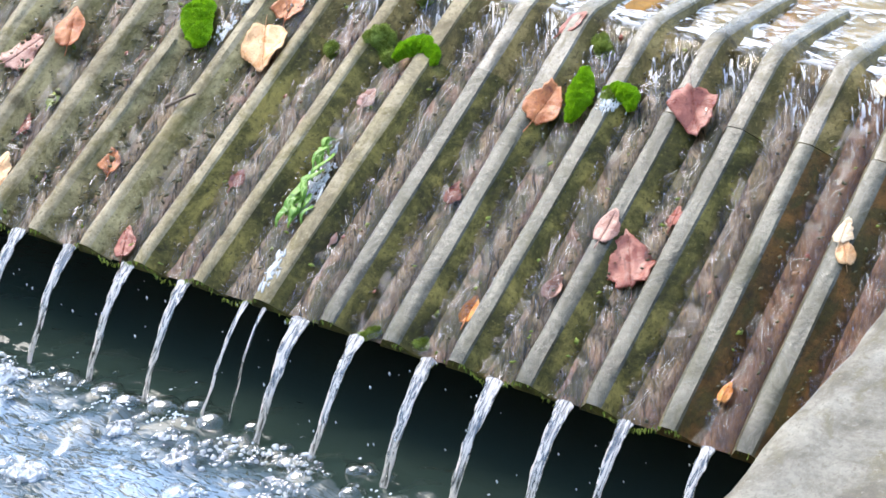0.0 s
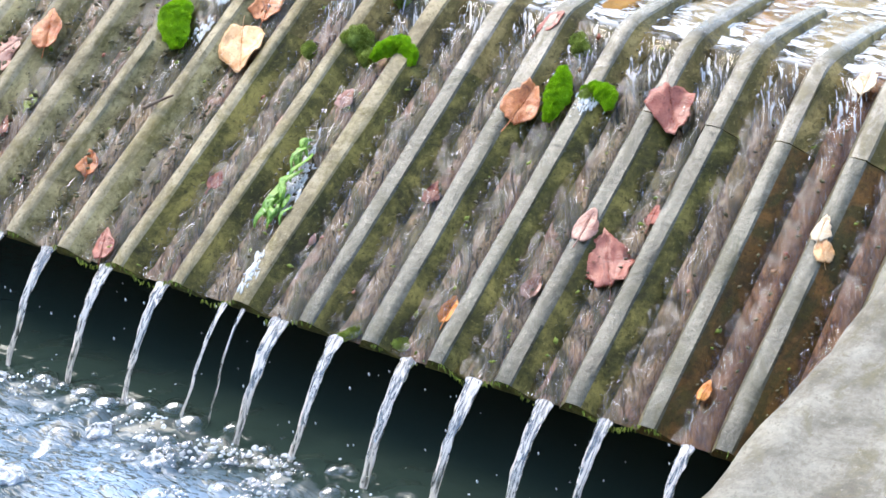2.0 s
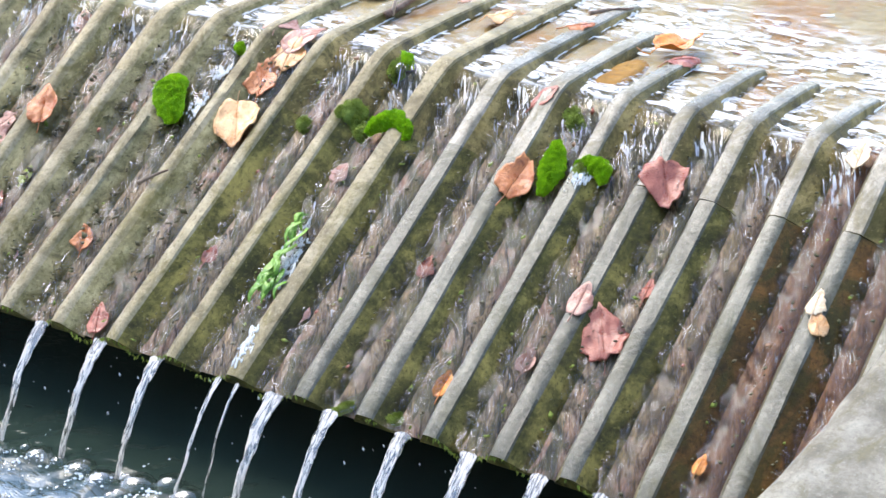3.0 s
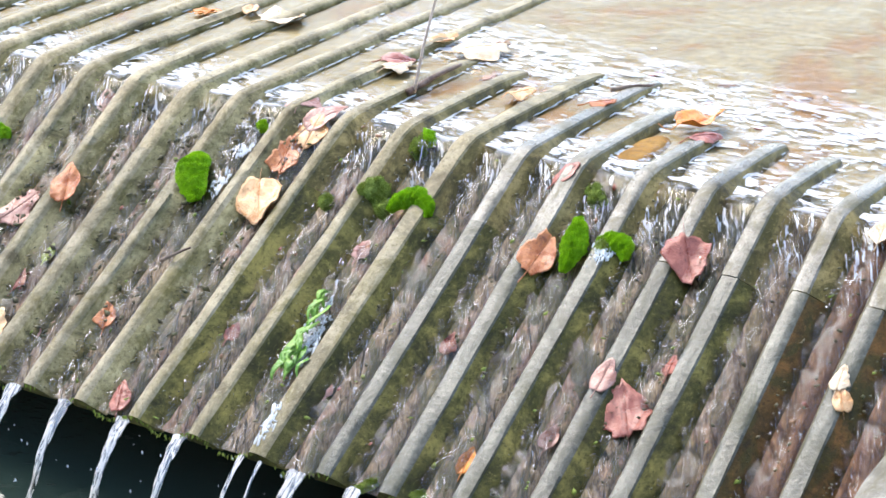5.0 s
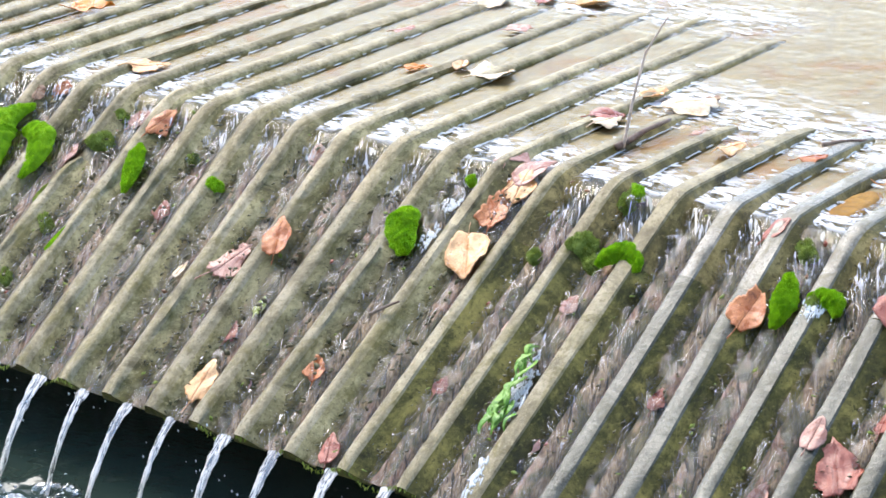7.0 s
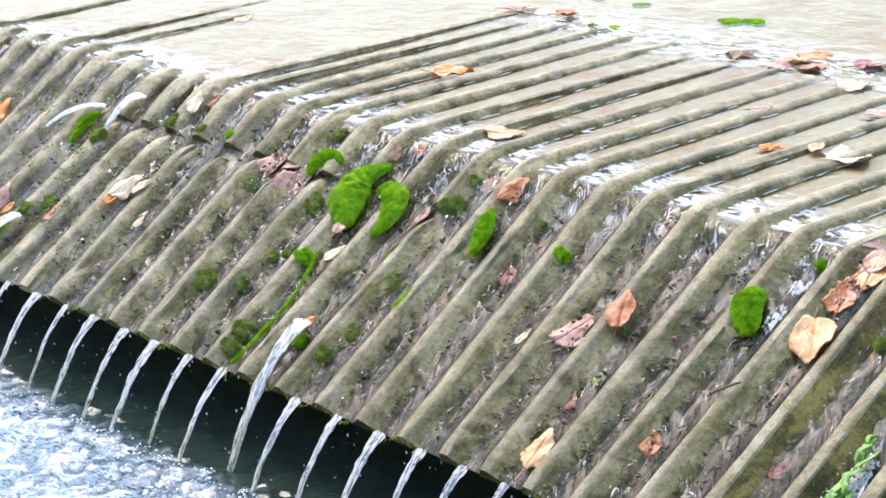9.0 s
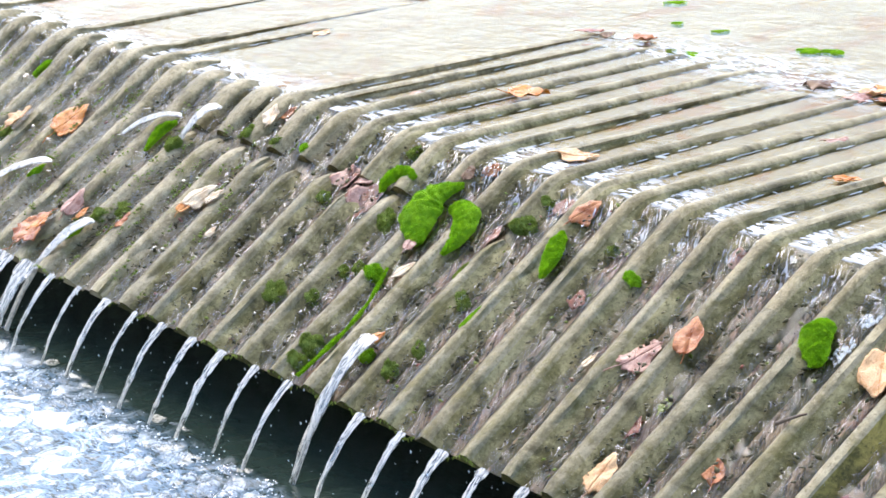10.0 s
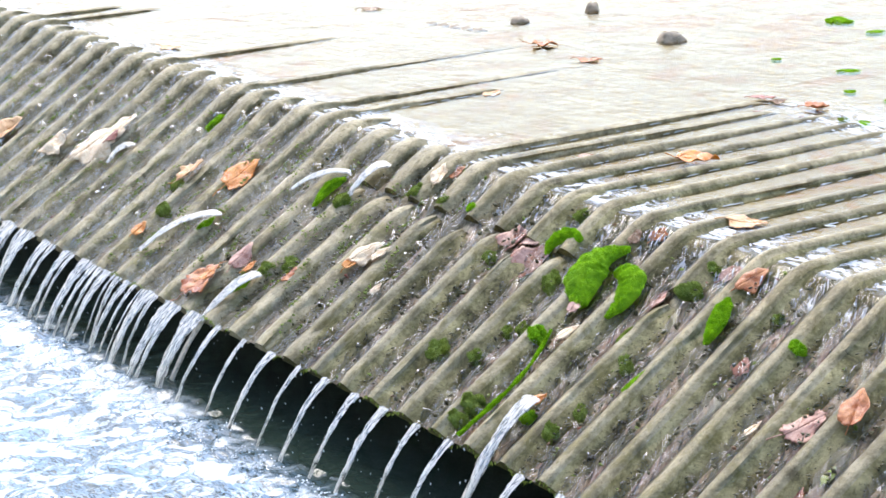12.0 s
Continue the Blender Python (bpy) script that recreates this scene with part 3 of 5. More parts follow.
def upper_z(x, y):
    if y > 3.2 or x < -8.1:
        return LEVEL
    ends = 1.02 if x > -1.35 else 1.64 if x > -3.35 else 0.72
    live = 0.45 * math.exp(-((y - ends) / 0.10) ** 2) + 0.9 * math.exp(-((y - 0.68) / 0.07) ** 2)
    calm = 0.35 + 1.3 * max(0.0, 0.3 + turb(x, y, 1.7, 6))
    wave = (0.0009 + 0.0062 * live * calm) * (0.7 * turb(x, y * 1.1, 0.7, 26) + 0.8 * turb(x, y * 1.2, 3.0, 44))
    return (min(LEVEL, height(y) - 0.0155 - 0.10 * max(0.0, 0.60 - y)) if y < 0.75 else LEVEL) + wave


upper = put("upper_water", grid_mesh("upper_water", [-60, -30, -14] + steps(-8, -3.6, 0.02) + steps(-3.59, 0.94, 0.010) + [12, 40], steps(0.57, 1.3, 0.010) + steps(1.318, 2.2, 0.018) + steps(2.25, 3.3, 0.06) + [5, 10, 20, 39.9], upper_z, M_UPPER))
tagged(upper, "thin sheet of clear water over the apron", "water", kind="structure")


def silt_bank(x0, x1, y0, y1, material):
    """A low ochre sheet between two ribs, added for a patch of water that reflects no sky."""
    verts, faces = [], []
    n, m = 14, 24
    for i in range(n + 1):
        f = i / n
        for j in range(m):
            a = 2 * math.pi * j / m
            q = 1 + 0.22 * turb(math.cos(a) + x0, math.sin(a), y0, 1.8) + 0.08 * turb(math.cos(a), math.sin(a) + x0, y1, 6)
            c, s = math.cos(a), math.sin(a)
            px, py = math.copysign(abs(c) ** 0.6, c), math.copysign(abs(s) ** 0.6, s)
            verts.append((0.5 * (x0 + x1) + 0.5 * (x1 - x0) * f * q * px, 0.5 * (y0 + y1) + 0.5 * (y1 - y0) * f * q * py, LEVEL + 0.0032 - 0.009 * f ** 6))
    for i in range(n):
        for j in range(m):
            faces.append((i * m + j, (i + 1) * m + j, (i + 1) * m + (j + 1) % m, i * m + (j + 1) % m))
    ob = put("silt_bank", mesh_of("silt_bank", verts, faces, material))
    return tagged(ob, "ochre sheet standing in for clear water without sky reflection", "silt")


M_OCHRE = concrete("ochre_patch", (0.40, 0.215, 0.048), (0.32, 0.160, 0.030), (0.19, 0.090, 0.016), (0.25, 0.135, 0.028), 0.4, 0.7, 0.0)
silt_bank(-0.628, -0.566, 0.668, 0.815, M_OCHRE)


def side_block():
    bm = bmesh.new()
    ny, nx = 40, 40
    grid = []
    for j in range(ny + 1):
        y = -1.5 + 2.05 * j / ny
        row = []
        for i in range(nx + 1):
            u = i / nx
            x = 0.125 + 1.6 * u ** 1.8
            z = 0.166 + 0.14 * y + 0.010 * turb(x, y, 1, 6) + 0.005 * turb(x, y, 2, 30)
            z -= 0.022 * math.exp(-(x - 0.125) / 0.012)
            row.append(bm.verts.new((x + 0.010 * turb(0.4, y, 5, 13) * (1 - u), y, z)))
        grid.append(row)
    for j in range(ny):
        for i in range(nx):
            bm.faces.new((grid[j][i], grid[j][i + 1], grid[j + 1][i + 1], grid[j + 1][i]))
    edge = list(grid[0]) + [r[-1] for r in grid[1:]] + list(reversed(grid[-1][:-1])) + [r[0] for r in reversed(grid[1:-1])]
    low = [bm.verts.new((v.co.x, v.co.y, -0.8)) for v in edge]
    n = len(edge)
    for i in range(n):
        bm.faces.new((edge[(i + 1) % n], edge[i], low[i], low[(i + 1) % n]))
    bm.faces.new(list(reversed(low)))
    bmesh.ops.recalc_face_normals(bm, faces=bm.faces)
    me = bpy.data.meshes.new("side_wall")
    bm.to_mesh(me)
    bm.free()
    me.materials.append(M_WALL)
    me.polygons.foreach_set("use_smooth", [True] * len(me.polygons))
    return me


wall = put("side_wall", side_block())
tagged(wall, "worn pale concrete side wall with rounded edge", "wall", kind="structure")

for x0, x1 in ((0.955, 20.0), (-40.0, -8.205)):
    bank = put("bank_wall", swept_sheet("bank_wall", [(0.31, -0.8), (0.31, 0.352), (0.655, 0.352), (0.655, -0.8)], x0, x1, 4, M_WALL))
    tagged(bank, "plain concrete wall closing the pool beside the weir", "wall", kind="structure")

# unseen block behind the camera, added so the ripples reflect something dark
M_BACKDROP = concrete("dark_backdrop", (0.10, 0.085, 0.050), (0.060, 0.052, 0.028), (0.025, 0.022, 0.012), (0.035, 0.045, 0.014), 0.5, 0.9, 0.0)
bank = put("bank_wall", swept_sheet("bank_wall", [(-9.0, -0.9), (-9.0, 4.6), (-9.6, 5.6), (-12.0, 5.6), (-12.0, -0.9)], -16.0, 12.0, 8, M_BACKDROP))
tagged(bank, "unseen dark block behind the camera, added to darken water reflections", "bank", kind="structure")

# ---- running water in the grooves and jets off the lip ----
SPEED = 1.17


def rill(k):
    """Water in the groove between ribs k and k + 1: long slanting ripples, with round swells where it climbs the flank."""
    r = random.Random(100 + k)
    near = k < 24
    ys = steps(-0.004, 0.60, 0.0036 if near else 0.006)
    nx = 30 if near else 20
    verts = []
    depth = 0.0115 + r.uniform(-0.002, 0.0025)
    drowned = 0.55 * min(1.0, max(0.0, (k - 24) / 5))  # the film climbs over the worn ribs
    depth += (0.0195 - depth) * drowned
    swells = [(r.uniform(0.01, 0.58), r.uniform(0.011, 0.034), r.uniform(0.0045, 0.0075), r.uniform(0.010, 0.018), r.uniform(0.0045, 0.0085)) for _ in range(30 if near else 10)]
    for y in ys:
        xa, xb = rib_x(k + 1, y), rib_x(k, y)
        nn = normal_at(y)
        lo = xa + 0.025 * (1 - drowned)
        hi = xb - 0.025 * (1 - drowned)
        close = [q for q in swells if abs(q[0] - y) < 0.05]
        for i in range(nx):
            u = i / (nx - 1)
            x = lo + (hi - lo) * u
            s = x + 0.58 * y
            rush = (0.25 + 1.5 * max(0.0, 0.25 + turb(s, y * 0.5, 3, 13))) * (1 + 1.3 * min(1.0, max(0.0, (y - 0.47) / 0.08)))
            d = depth - HIGH + 0.0055 * rush * turb(s, y * 0.26, 0, 56) + 0.0028 * rush * turb(s, y * 0.30, 7, 120)
            for q in close:
                a, c = (y - q[0]) / q[3], (x - lo - q[1] + 0.5 * (y - q[0])) / q[2]
                e = a * a + c * c
                if e < 6:
                    d += q[4] * (math.exp(-e) - 0.45 * math.exp(-(math.sqrt(e) - 1.5) ** 2 * 3))
            d += -0.006 * (abs(2 * u - 1) ** 3) * (1 - drowned)
            verts.append(Vector((x, y, height(y))) + nn * d)
    w = nx
    faces = [(j * w + i, j * w + i + 1, (j + 1) * w + i + 1, (j + 1) * w + i) for j in range(len(ys) - 1) for i in range(w - 1)]
    ob = put("water_rill", mesh_of("water_rill", verts, faces, M_RILL if k < 26 else M_FILM))
    return tagged(ob, "rippling clear water running down a groove", "water", group="rills in the grooves", kind="stuff")


for k in range(FIRST + 2, LAST - 1):
    rill(k)


def jet(x, width=0.022, speed=SPEED, y0=-0.002, z0=None, seed=0, slant=0.0, end=None, ang=0.56, material=None):
    """A falling ribbon of water, thick in the middle, narrowing as it drops."""
    r = random.Random(seed)
    z0 = height(0.0) - 0.017 if z0 is None else z0
    vy, vz = -speed * math.cos(ang), -speed * math.sin(ang)
    end = POOL - 0.006 if end is None else end
    tt = (vz + math.sqrt(vz * vz + 2 * 9.81 * (z0 - end))) / 9.81
    n, m = 40, 14
    verts = []
    for i in range(n + 1):
        t = tt * i / n
        y = y0 + vy * t
        z = z0 + vz * t - 4.905 * t * t
        w = width * (1.4 - 0.85 * (i / n) ** 0.5) * (1 + 0.30 * turb(seed, i * 0.23, 0, 1.0))
        deep = min(0.22 * w, 0.0025 + 0.06 * w + 0.004 * i / n)
        cx = x + slant * t + 0.006 * turb(seed + 5, i * 0.12, 0, 1.0) * (i / n)
        for j in range(m):
            a = 2 * math.pi * j / m
            q = 1 + 0.30 * turb(seed + math.cos(a) * 1.2, math.sin(a) * 1.2 + i * 0.10, 3, 1.0) + 0.22 * turb(seed + math.cos(a) * 2.6, math.sin(a) * 2.6, i * 0.16, 1.0)
            verts.append((cx + 0.5 * w * math.cos(a) * q, y + deep * math.sin(a) * q - 0.003, z + 0.9 * deep * math.sin(a) * q))
    faces = [(i * m + j, i * m + (j + 1) % m, (i + 1) * m + (j + 1) % m, (i + 1) * m + j) for i in range(n) for j in range(m)]
    faces.append(tuple(range(m)))
    faces.append(tuple(range(n * m + m - 1, n * m - 1, -1)))
    ob = put("water_jet", mesh_of("water_jet", verts, faces, material or M_JET))
    return tagged(ob, "thin clear jet of water falling from the lip", "water jet", group="jets off the lip")


JET_X = {10: -1.477, 9: -1.352, 8: -1.218, 7: -1.083, 6: -0.945, 5: -0.824, 4: -0.712, 3: -0.567, 2: -0.436, 1: -0.306, 0: -0.194, -1: -0.050}
for k in range(-2, LAST - 4):
    r = random.Random(k + 31)
    xg = 0.5 * (LOW[k] + LOW[k + 1])
    wide = r.uniform(0.018, 0.029)
    if k == 7:
        wide = 0.009
    if k > 27:
        wide = r.uniform(0.022, 0.074)
    if k - 1 in JET_X:
        xg = JET_X[k - 1]
    if k == 18:
        continue
    jet(xg + r.uniform(-0.004, 0.004), wide, SPEED * r.uniform(0.9, 1.1), seed=k)
    if k > 27:
        if r.random() < 0.7:
            jet(xg + r.uniform(0.026, 0.050), r.uniform(0.010, 0.034), SPEED * r.uniform(0.6, 1.15), seed=k + 90)
        if r.random() < 0.5:
            jet(xg - r.uniform(0.030, 0.048), r.uniform(0.008, 0.026), SPEED * r.uniform(0.6, 1.1), seed=k + 170)

# spouts thrown clear of the face by leaves in their way
jet(-2.404, 0.040, 1.25, 0.125, height(0.125) + 0.012, 401, ang=0.40)
jet(-0.905, 0.006, 0.9, seed=407)
jet(-3.990, 0.042, 1.05, 0.230, height(0.230) + 0.014, 402, -1.15, height(0.09) - 0.006, 0.05, material=M_SPOUT)
jet(-3.662, 0.032, 0.60, 0.447, height(0.447) + 0.020, 404, -1.40, height(0.385) - 0.006, 0.0, material=M_SPOUT)
jet(-3.548, 0.042, 0.66, 0.498, height(0.498) + 0.020, 405, -0.37, height(0.420) - 0.006, 0.0, material=M_SPOUT)
jet(-4.673, 0.040, 0.50, 0.318, height(0.318) + 0.014, 406, -0.50, height(0.266) - 0.006, 0.0, material=M_SPOUT)
jet(-3.600, 0.040, 0.95, 0.130, height(0.130) + 0.012, 403, -0.60, None, 0.25, material=M_SPOUT)

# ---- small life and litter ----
# camera's right along the ground; leaf and moss outlines are laid out to it
VIEW_RIGHT = Vector((0.72, 0.69, 0.0))


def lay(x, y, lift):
    """A frame on the weir's surface at (x, y): origin, camera's right, camera's up, normal."""
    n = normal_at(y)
    u = (VIEW_RIGHT - n * VIEW_RIGHT.dot(n)).normalized()
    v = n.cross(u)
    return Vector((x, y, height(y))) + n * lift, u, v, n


def bed(x, y):
    """How far ribs and water lie below the ribs' upper faces at (x, y)."""
    k0 = int(round((LOW[0] - x) / PITCH))
    d = min(abs(x - rib_x(k, y)) for k in range(max(FIRST, k0 - 2), min(LAST, k0 + 2) + 1)) if FIRST <= k0 <= LAST else 1.0
    rib = -HIGH * max(0.0, (d - 0.013) / 0.042)
    if y > 0.72:
        return max(LEVEL - height(y), rib if y < 1.0 else -1.0)
    return max(rib, -HIGH + 0.0125 if y < 0.66 else LEVEL - height(y))


def drape(x, y):
    return 0.25 * (bed(x - 0.008, y) + 2 * bed(x, y) + bed(x + 0.008, y))


def solid_from(name, top, faces, thick, normal, material):
    """Closes a sheet into a thin solid."""
    n = len(top)
    verts = list(top) + [p - normal * thick for p in top]
    fs = list(faces) + [tuple(reversed([i + n for i in f])) for f in faces]
    count = {}
    for f in faces:
        for a, b in zip(f, f[1:] + f[:1]):
            count[(a, b)] = 1
    for (a, b) in list(count):
        if (b, a) not in count:
            fs.append((b, a, a + n, b + n))
    return mesh_of(name, verts, fs, material)


LOBES = {"maple": (5, 0.40), "torn": (3, 0.27), "oval": (0, 0.0)}


def leaf_edge(a, shape, x):
    """Outline radius of a leaf blade at angle a; its tip points along +x."""
    lobes, deep = LOBES[shape]
    if lobes:
        step = 2 * math.pi / (lobes + 0.6)
        near = min(abs(math.atan2(math.sin(a - step * (i - lobes // 2)), math.cos(a - step * (i - lobes // 2)))) for i in range(lobes))
        rad = 1 - deep * min(1.0, near / (0.5 * step)) ** 0.75
    else:
        b = math.atan2(math.sin(a), math.cos(a))
        rad = 0.90 / math.hypot(math.cos(a), math.sin(a) / 0.96) * (1 + 0.20 * math.exp(-(b / 0.30) ** 2) - 0.10 * math.exp(-((abs(b) - 0.75) / 0.4) ** 2))
        rad *= 1 - 0.16 * math.exp(-((math.pi - abs(math.atan2(math.sin(a), math.cos(a)))) / 0.30) ** 2)  # notch at the stalk
    rag = 1.0 if lobes else 0.42
    return rad * (1 + rag * 0.24 * turb(math.cos(a) * 1.5, math.sin(a) * 1.5, x * 9, 1.6) + rag * 0.11 * turb(math.cos(a), math.sin(a), x * 5, 6.0))


def fallen_leaf(x, y, w, h, tone, shape="oval", turn=0.0, curl=0.3, lift=0.004, label=""):
    r = random.Random(int(abs(x) * 7919 + y * 104729))
    sunk = 0.0
    if tone in ("pink", "maroon") and y < 0.6:
        sunk = 0.004  # lies in the stream
    o, u, v, n = lay(x, y, lift)
    fore = 0.72 if y < 0.6 else 0.42
    rx, ry = 0.56 * w, 0.56 * h / fore
    ry = min(ry, 1.6 * rx)
    if abs(math.sin(radians(turn))) > 0.7:
        rx, ry = max(rx, ry), max(min(rx, ry), (0.68 if h < 2 * w else 0.36) * max(rx, ry))
    else:
        rx, ry = max(rx, ry), max(min(rx, ry), 0.66 * max(rx, ry))
    turn += r.uniform(-12, 12)
    ca, sa = math.cos(radians(turn)), math.sin(radians(turn))
    rings, spokes = 8, 48
    seed = x * 13.7 + y * 5.1
    roll = curl * r.uniform(0.5, 1.0)
    arch = r.random() < 0.55
    size = min(rx, ry)
    limp = 0.35 if curl > 0.55 else 0.75  # sodden leaves follow ribs and grooves, curled ones bridge them

    def spot(px, py):
        f = math.hypot(px, py)
        z = roll * (0.55 * py * py + 0.30 * max(0, px) ** 2 + 0.16 * max(0, -px) ** 2)
        z = roll * (0.34 - 0.9 * abs(py) ** 1.3 - 0.2 * px * px) if arch else z
        z += 0.34 * curl * turb(px + seed, py, 1.3, 1.9) * (0.3 + f) + 0.09 * turb(px, py + seed, 4.1, 4.0) * (0.15 + f)
        z += 0.035 * abs(math.sin(7 * math.atan2(py, px + 1.2))) * f - 0.06 * math.exp(-(py / 0.07) ** 2)
        p = u * (rx * px * ca - ry * py * sa) + v * (rx * px * sa + ry * py * ca)
        low = drape(o.x + p.x, o.y + p.y)
        sag = limp * low - sunk * min(1.0, low / -0.0175)
        sag += height(o.y + p.y) - height(o.y) - p.z if o.y + p.y > 0.5 and o.y < 0.75 else 0.0
        return p + n * (size * max(-0.22, (1 - 0.4 * limp) * z) + sag)

    pts = [spot(0, 0)]
    for i in range(1, rings + 1):
        f = i / rings
        for j in range(spokes):
            a = 2 * math.pi * j / spokes
            rad = leaf_edge(a, shape, x) * (1 - 0.035 * (j % 2) * f)
            pts.append(spot(f * rad * math.cos(a), f * rad * math.sin(a)))
    faces = [(0, 1 + j, 1 + (j + 1) % spokes) for j in range(spokes)]
    for i in range(rings - 1):
        for j in range(spokes):
            a, b = 1 + i * spokes + j, 1 + i * spokes + (j + 1) % spokes
            faces.append((a, a + spokes, b + spokes, b))
    root = new("fallen_leaf")
    root.location = o
    put("blade", solid_from("blade", pts, faces, 0.0008, n, LEAF[tone]), root)
    verts, fs = [], []
    m = 6
    for i in range(11):
        f = 0.9 - 2.15 * i / 10
        c = spot(f, 0) + n * (0.0010 if f > -0.9 else 0.0015)
        rad = 0.0006 + 0.0008 * i / 10
        for j in range(m):
            a = 2 * math.pi * j / m
            verts.append(c + (v * math.cos(a) + n * math.sin(a)) * rad)
    for i in range(10):
        for j in range(m):
            fs.append((i * m + j, i * m + (j + 1) % m, (i + 1) * m + (j + 1) % m, (i + 1) * m + j))
    put("stalk", mesh_of("stalk", verts, fs, LEAF[tone]), root)
    return tagged(root, label or f"wet curled {tone} autumn leaf lying on the weir", "leaf", group="fallen leaves")


def moss_clump(x, y, w, h, tone="bright", thick=0.55, turn=0.0, label=""):
    r = random.Random(int(abs(x) * 6007 + y * 50021))
    o, u, v, n = lay(x, y, -0.004)
    if y > 1.5:
        o.z = LEVEL - 0.002
    fore = 0.74 if y < 0.6 else 0.42
    rx, ry = 0.5 * w, min(0.5 * h / fore, 0.95 * w)
    up = (1.5 if tone == "bright" else 0.85) * thick * min(rx, ry) * (1.0 if y < 0.7 else 0.35)
    ca, sa = math.cos(radians(turn)), math.sin(radians(turn))

    lobes = [(0.0, 0.0, 0.70)] + [(0.55 * math.cos(q), 0.55 * math.sin(q), r.uniform(0.30, 0.52)) for q in (r.uniform(0, 6.283) for _ in range(4 if tone == "bright" else 6))]
    if w < 0.03:
        lobes = [(0.0, 0.0, 0.85), (0.4, 0.2, 0.5)]

    def spot(a, f, lobe=(0.0, 0.0, 1.0)):
        lx, ly, ls = lobe
        a0 = a
        a = a + lx * 5
        rad = 1 + 0.42 * turb(math.cos(a) + x * 3, math.sin(a), y * 5, 1.1) + 0.20 * turb(math.cos(a), math.sin(a) + x * 7, y, 2.6) + 0.12 * turb(math.cos(a) + y * 9, math.sin(a), x, 6.0)
        px, py = lx + ls * f * rad * math.cos(a0), ly + ls * f * rad * math.sin(a0)
        z = up * (0.35 + 0.65 * ls) * math.sqrt(max(0.0, 1 - f ** 2.05)) * (1 + 0.30 * turb(px + x * 4, py + y * 4, 0, 2.2) + 0.18 * turb(px + x * 4, py, y * 4, 5.0))
        p = u * (rx * px * ca - ry * py * sa) + v * (rx * px * sa + ry * py * ca)
        sag = drape(o.x + p.x, o.y + p.y) * (0.55 if tone == "bright" else 0.85) if y < 0.66 else 0.0
        return p + n * (z + sag)

    rings, spokes = 7, 28
    root = new("moss_clump")
    root.location = o
    for lobe in lobes:
        pts = [spot(0, 0.0, lobe)]
        for i in range(1, rings + 1):
            for j in range(spokes):
                p = spot(2 * math.pi * j / spokes, i / rings, lobe)
                pts.append(p + n * (0.0008 * turb(p.x, p.y, p.z, 240) if i < rings else -0.012))
        faces = [(0, 1 + j, 1 + (j + 1) % spokes) for j in range(spokes)]
        for i in range(rings - 1):
            for j in range(spokes):
                a, b = 1 + i * spokes + j, 1 + i * spokes + (j + 1) % spokes
                faces.append((a, a + spokes, b + spokes, b))
        faces.append(tuple(1 + (rings - 1) * spokes + j for j in range(spokes)))
        put("cushion", mesh_of("cushion", pts, faces, MOSS[tone]), root)
    # shoots standing out of the cushion
    verts, fs = [], []
    count = int(min(8000, max(900, 14000 * (w / 0.10) * (h / 0.10))))
    for i in range(count):
        a, f = r.uniform(0, 2 * math.pi), math.sqrt(r.random()) * (1.0 if r.random() < 0.85 else r.uniform(1.0, 1.22))
        p = spot(a, f, r.choice(lobes))
        out = (n * (1.1 - f * 0.7) + (p - n * p.dot(n)).normalized() * f + Vector((r.uniform(-.5, .5), r.uniform(-.5, .5), r.uniform(-.5, .5)))).normalized()
        side = out.orthogonal().normalized()
        side.rotate(Matrix.Rotation(r.uniform(0, 6.28), 3, out))
        l, b = r.uniform(0.0014, 0.0036) * (1.0 if tone == "bright" else 1.35), r.uniform(0.0004, 0.0008)
        i0 = len(verts)
        verts += [p - side * b, p + side * b, p + out * l * 0.6 + side * b * 0.8, p + out * l, p + out * l * 0.6 - side * b * 0.8]
        fs += [(i0, i0 + 1, i0 + 2, i0 + 4), (i0 + 4, i0 + 2, i0 + 3)]
    put("fuzz", mesh_of("fuzz", verts, fs, MOSS[tone], False), root)
    return tagged(root, label or ("bright green moss cushion growing on wet concrete" if tone == "bright" else "dark green moss tuft growing on wet concrete"), "moss", group="moss clumps")


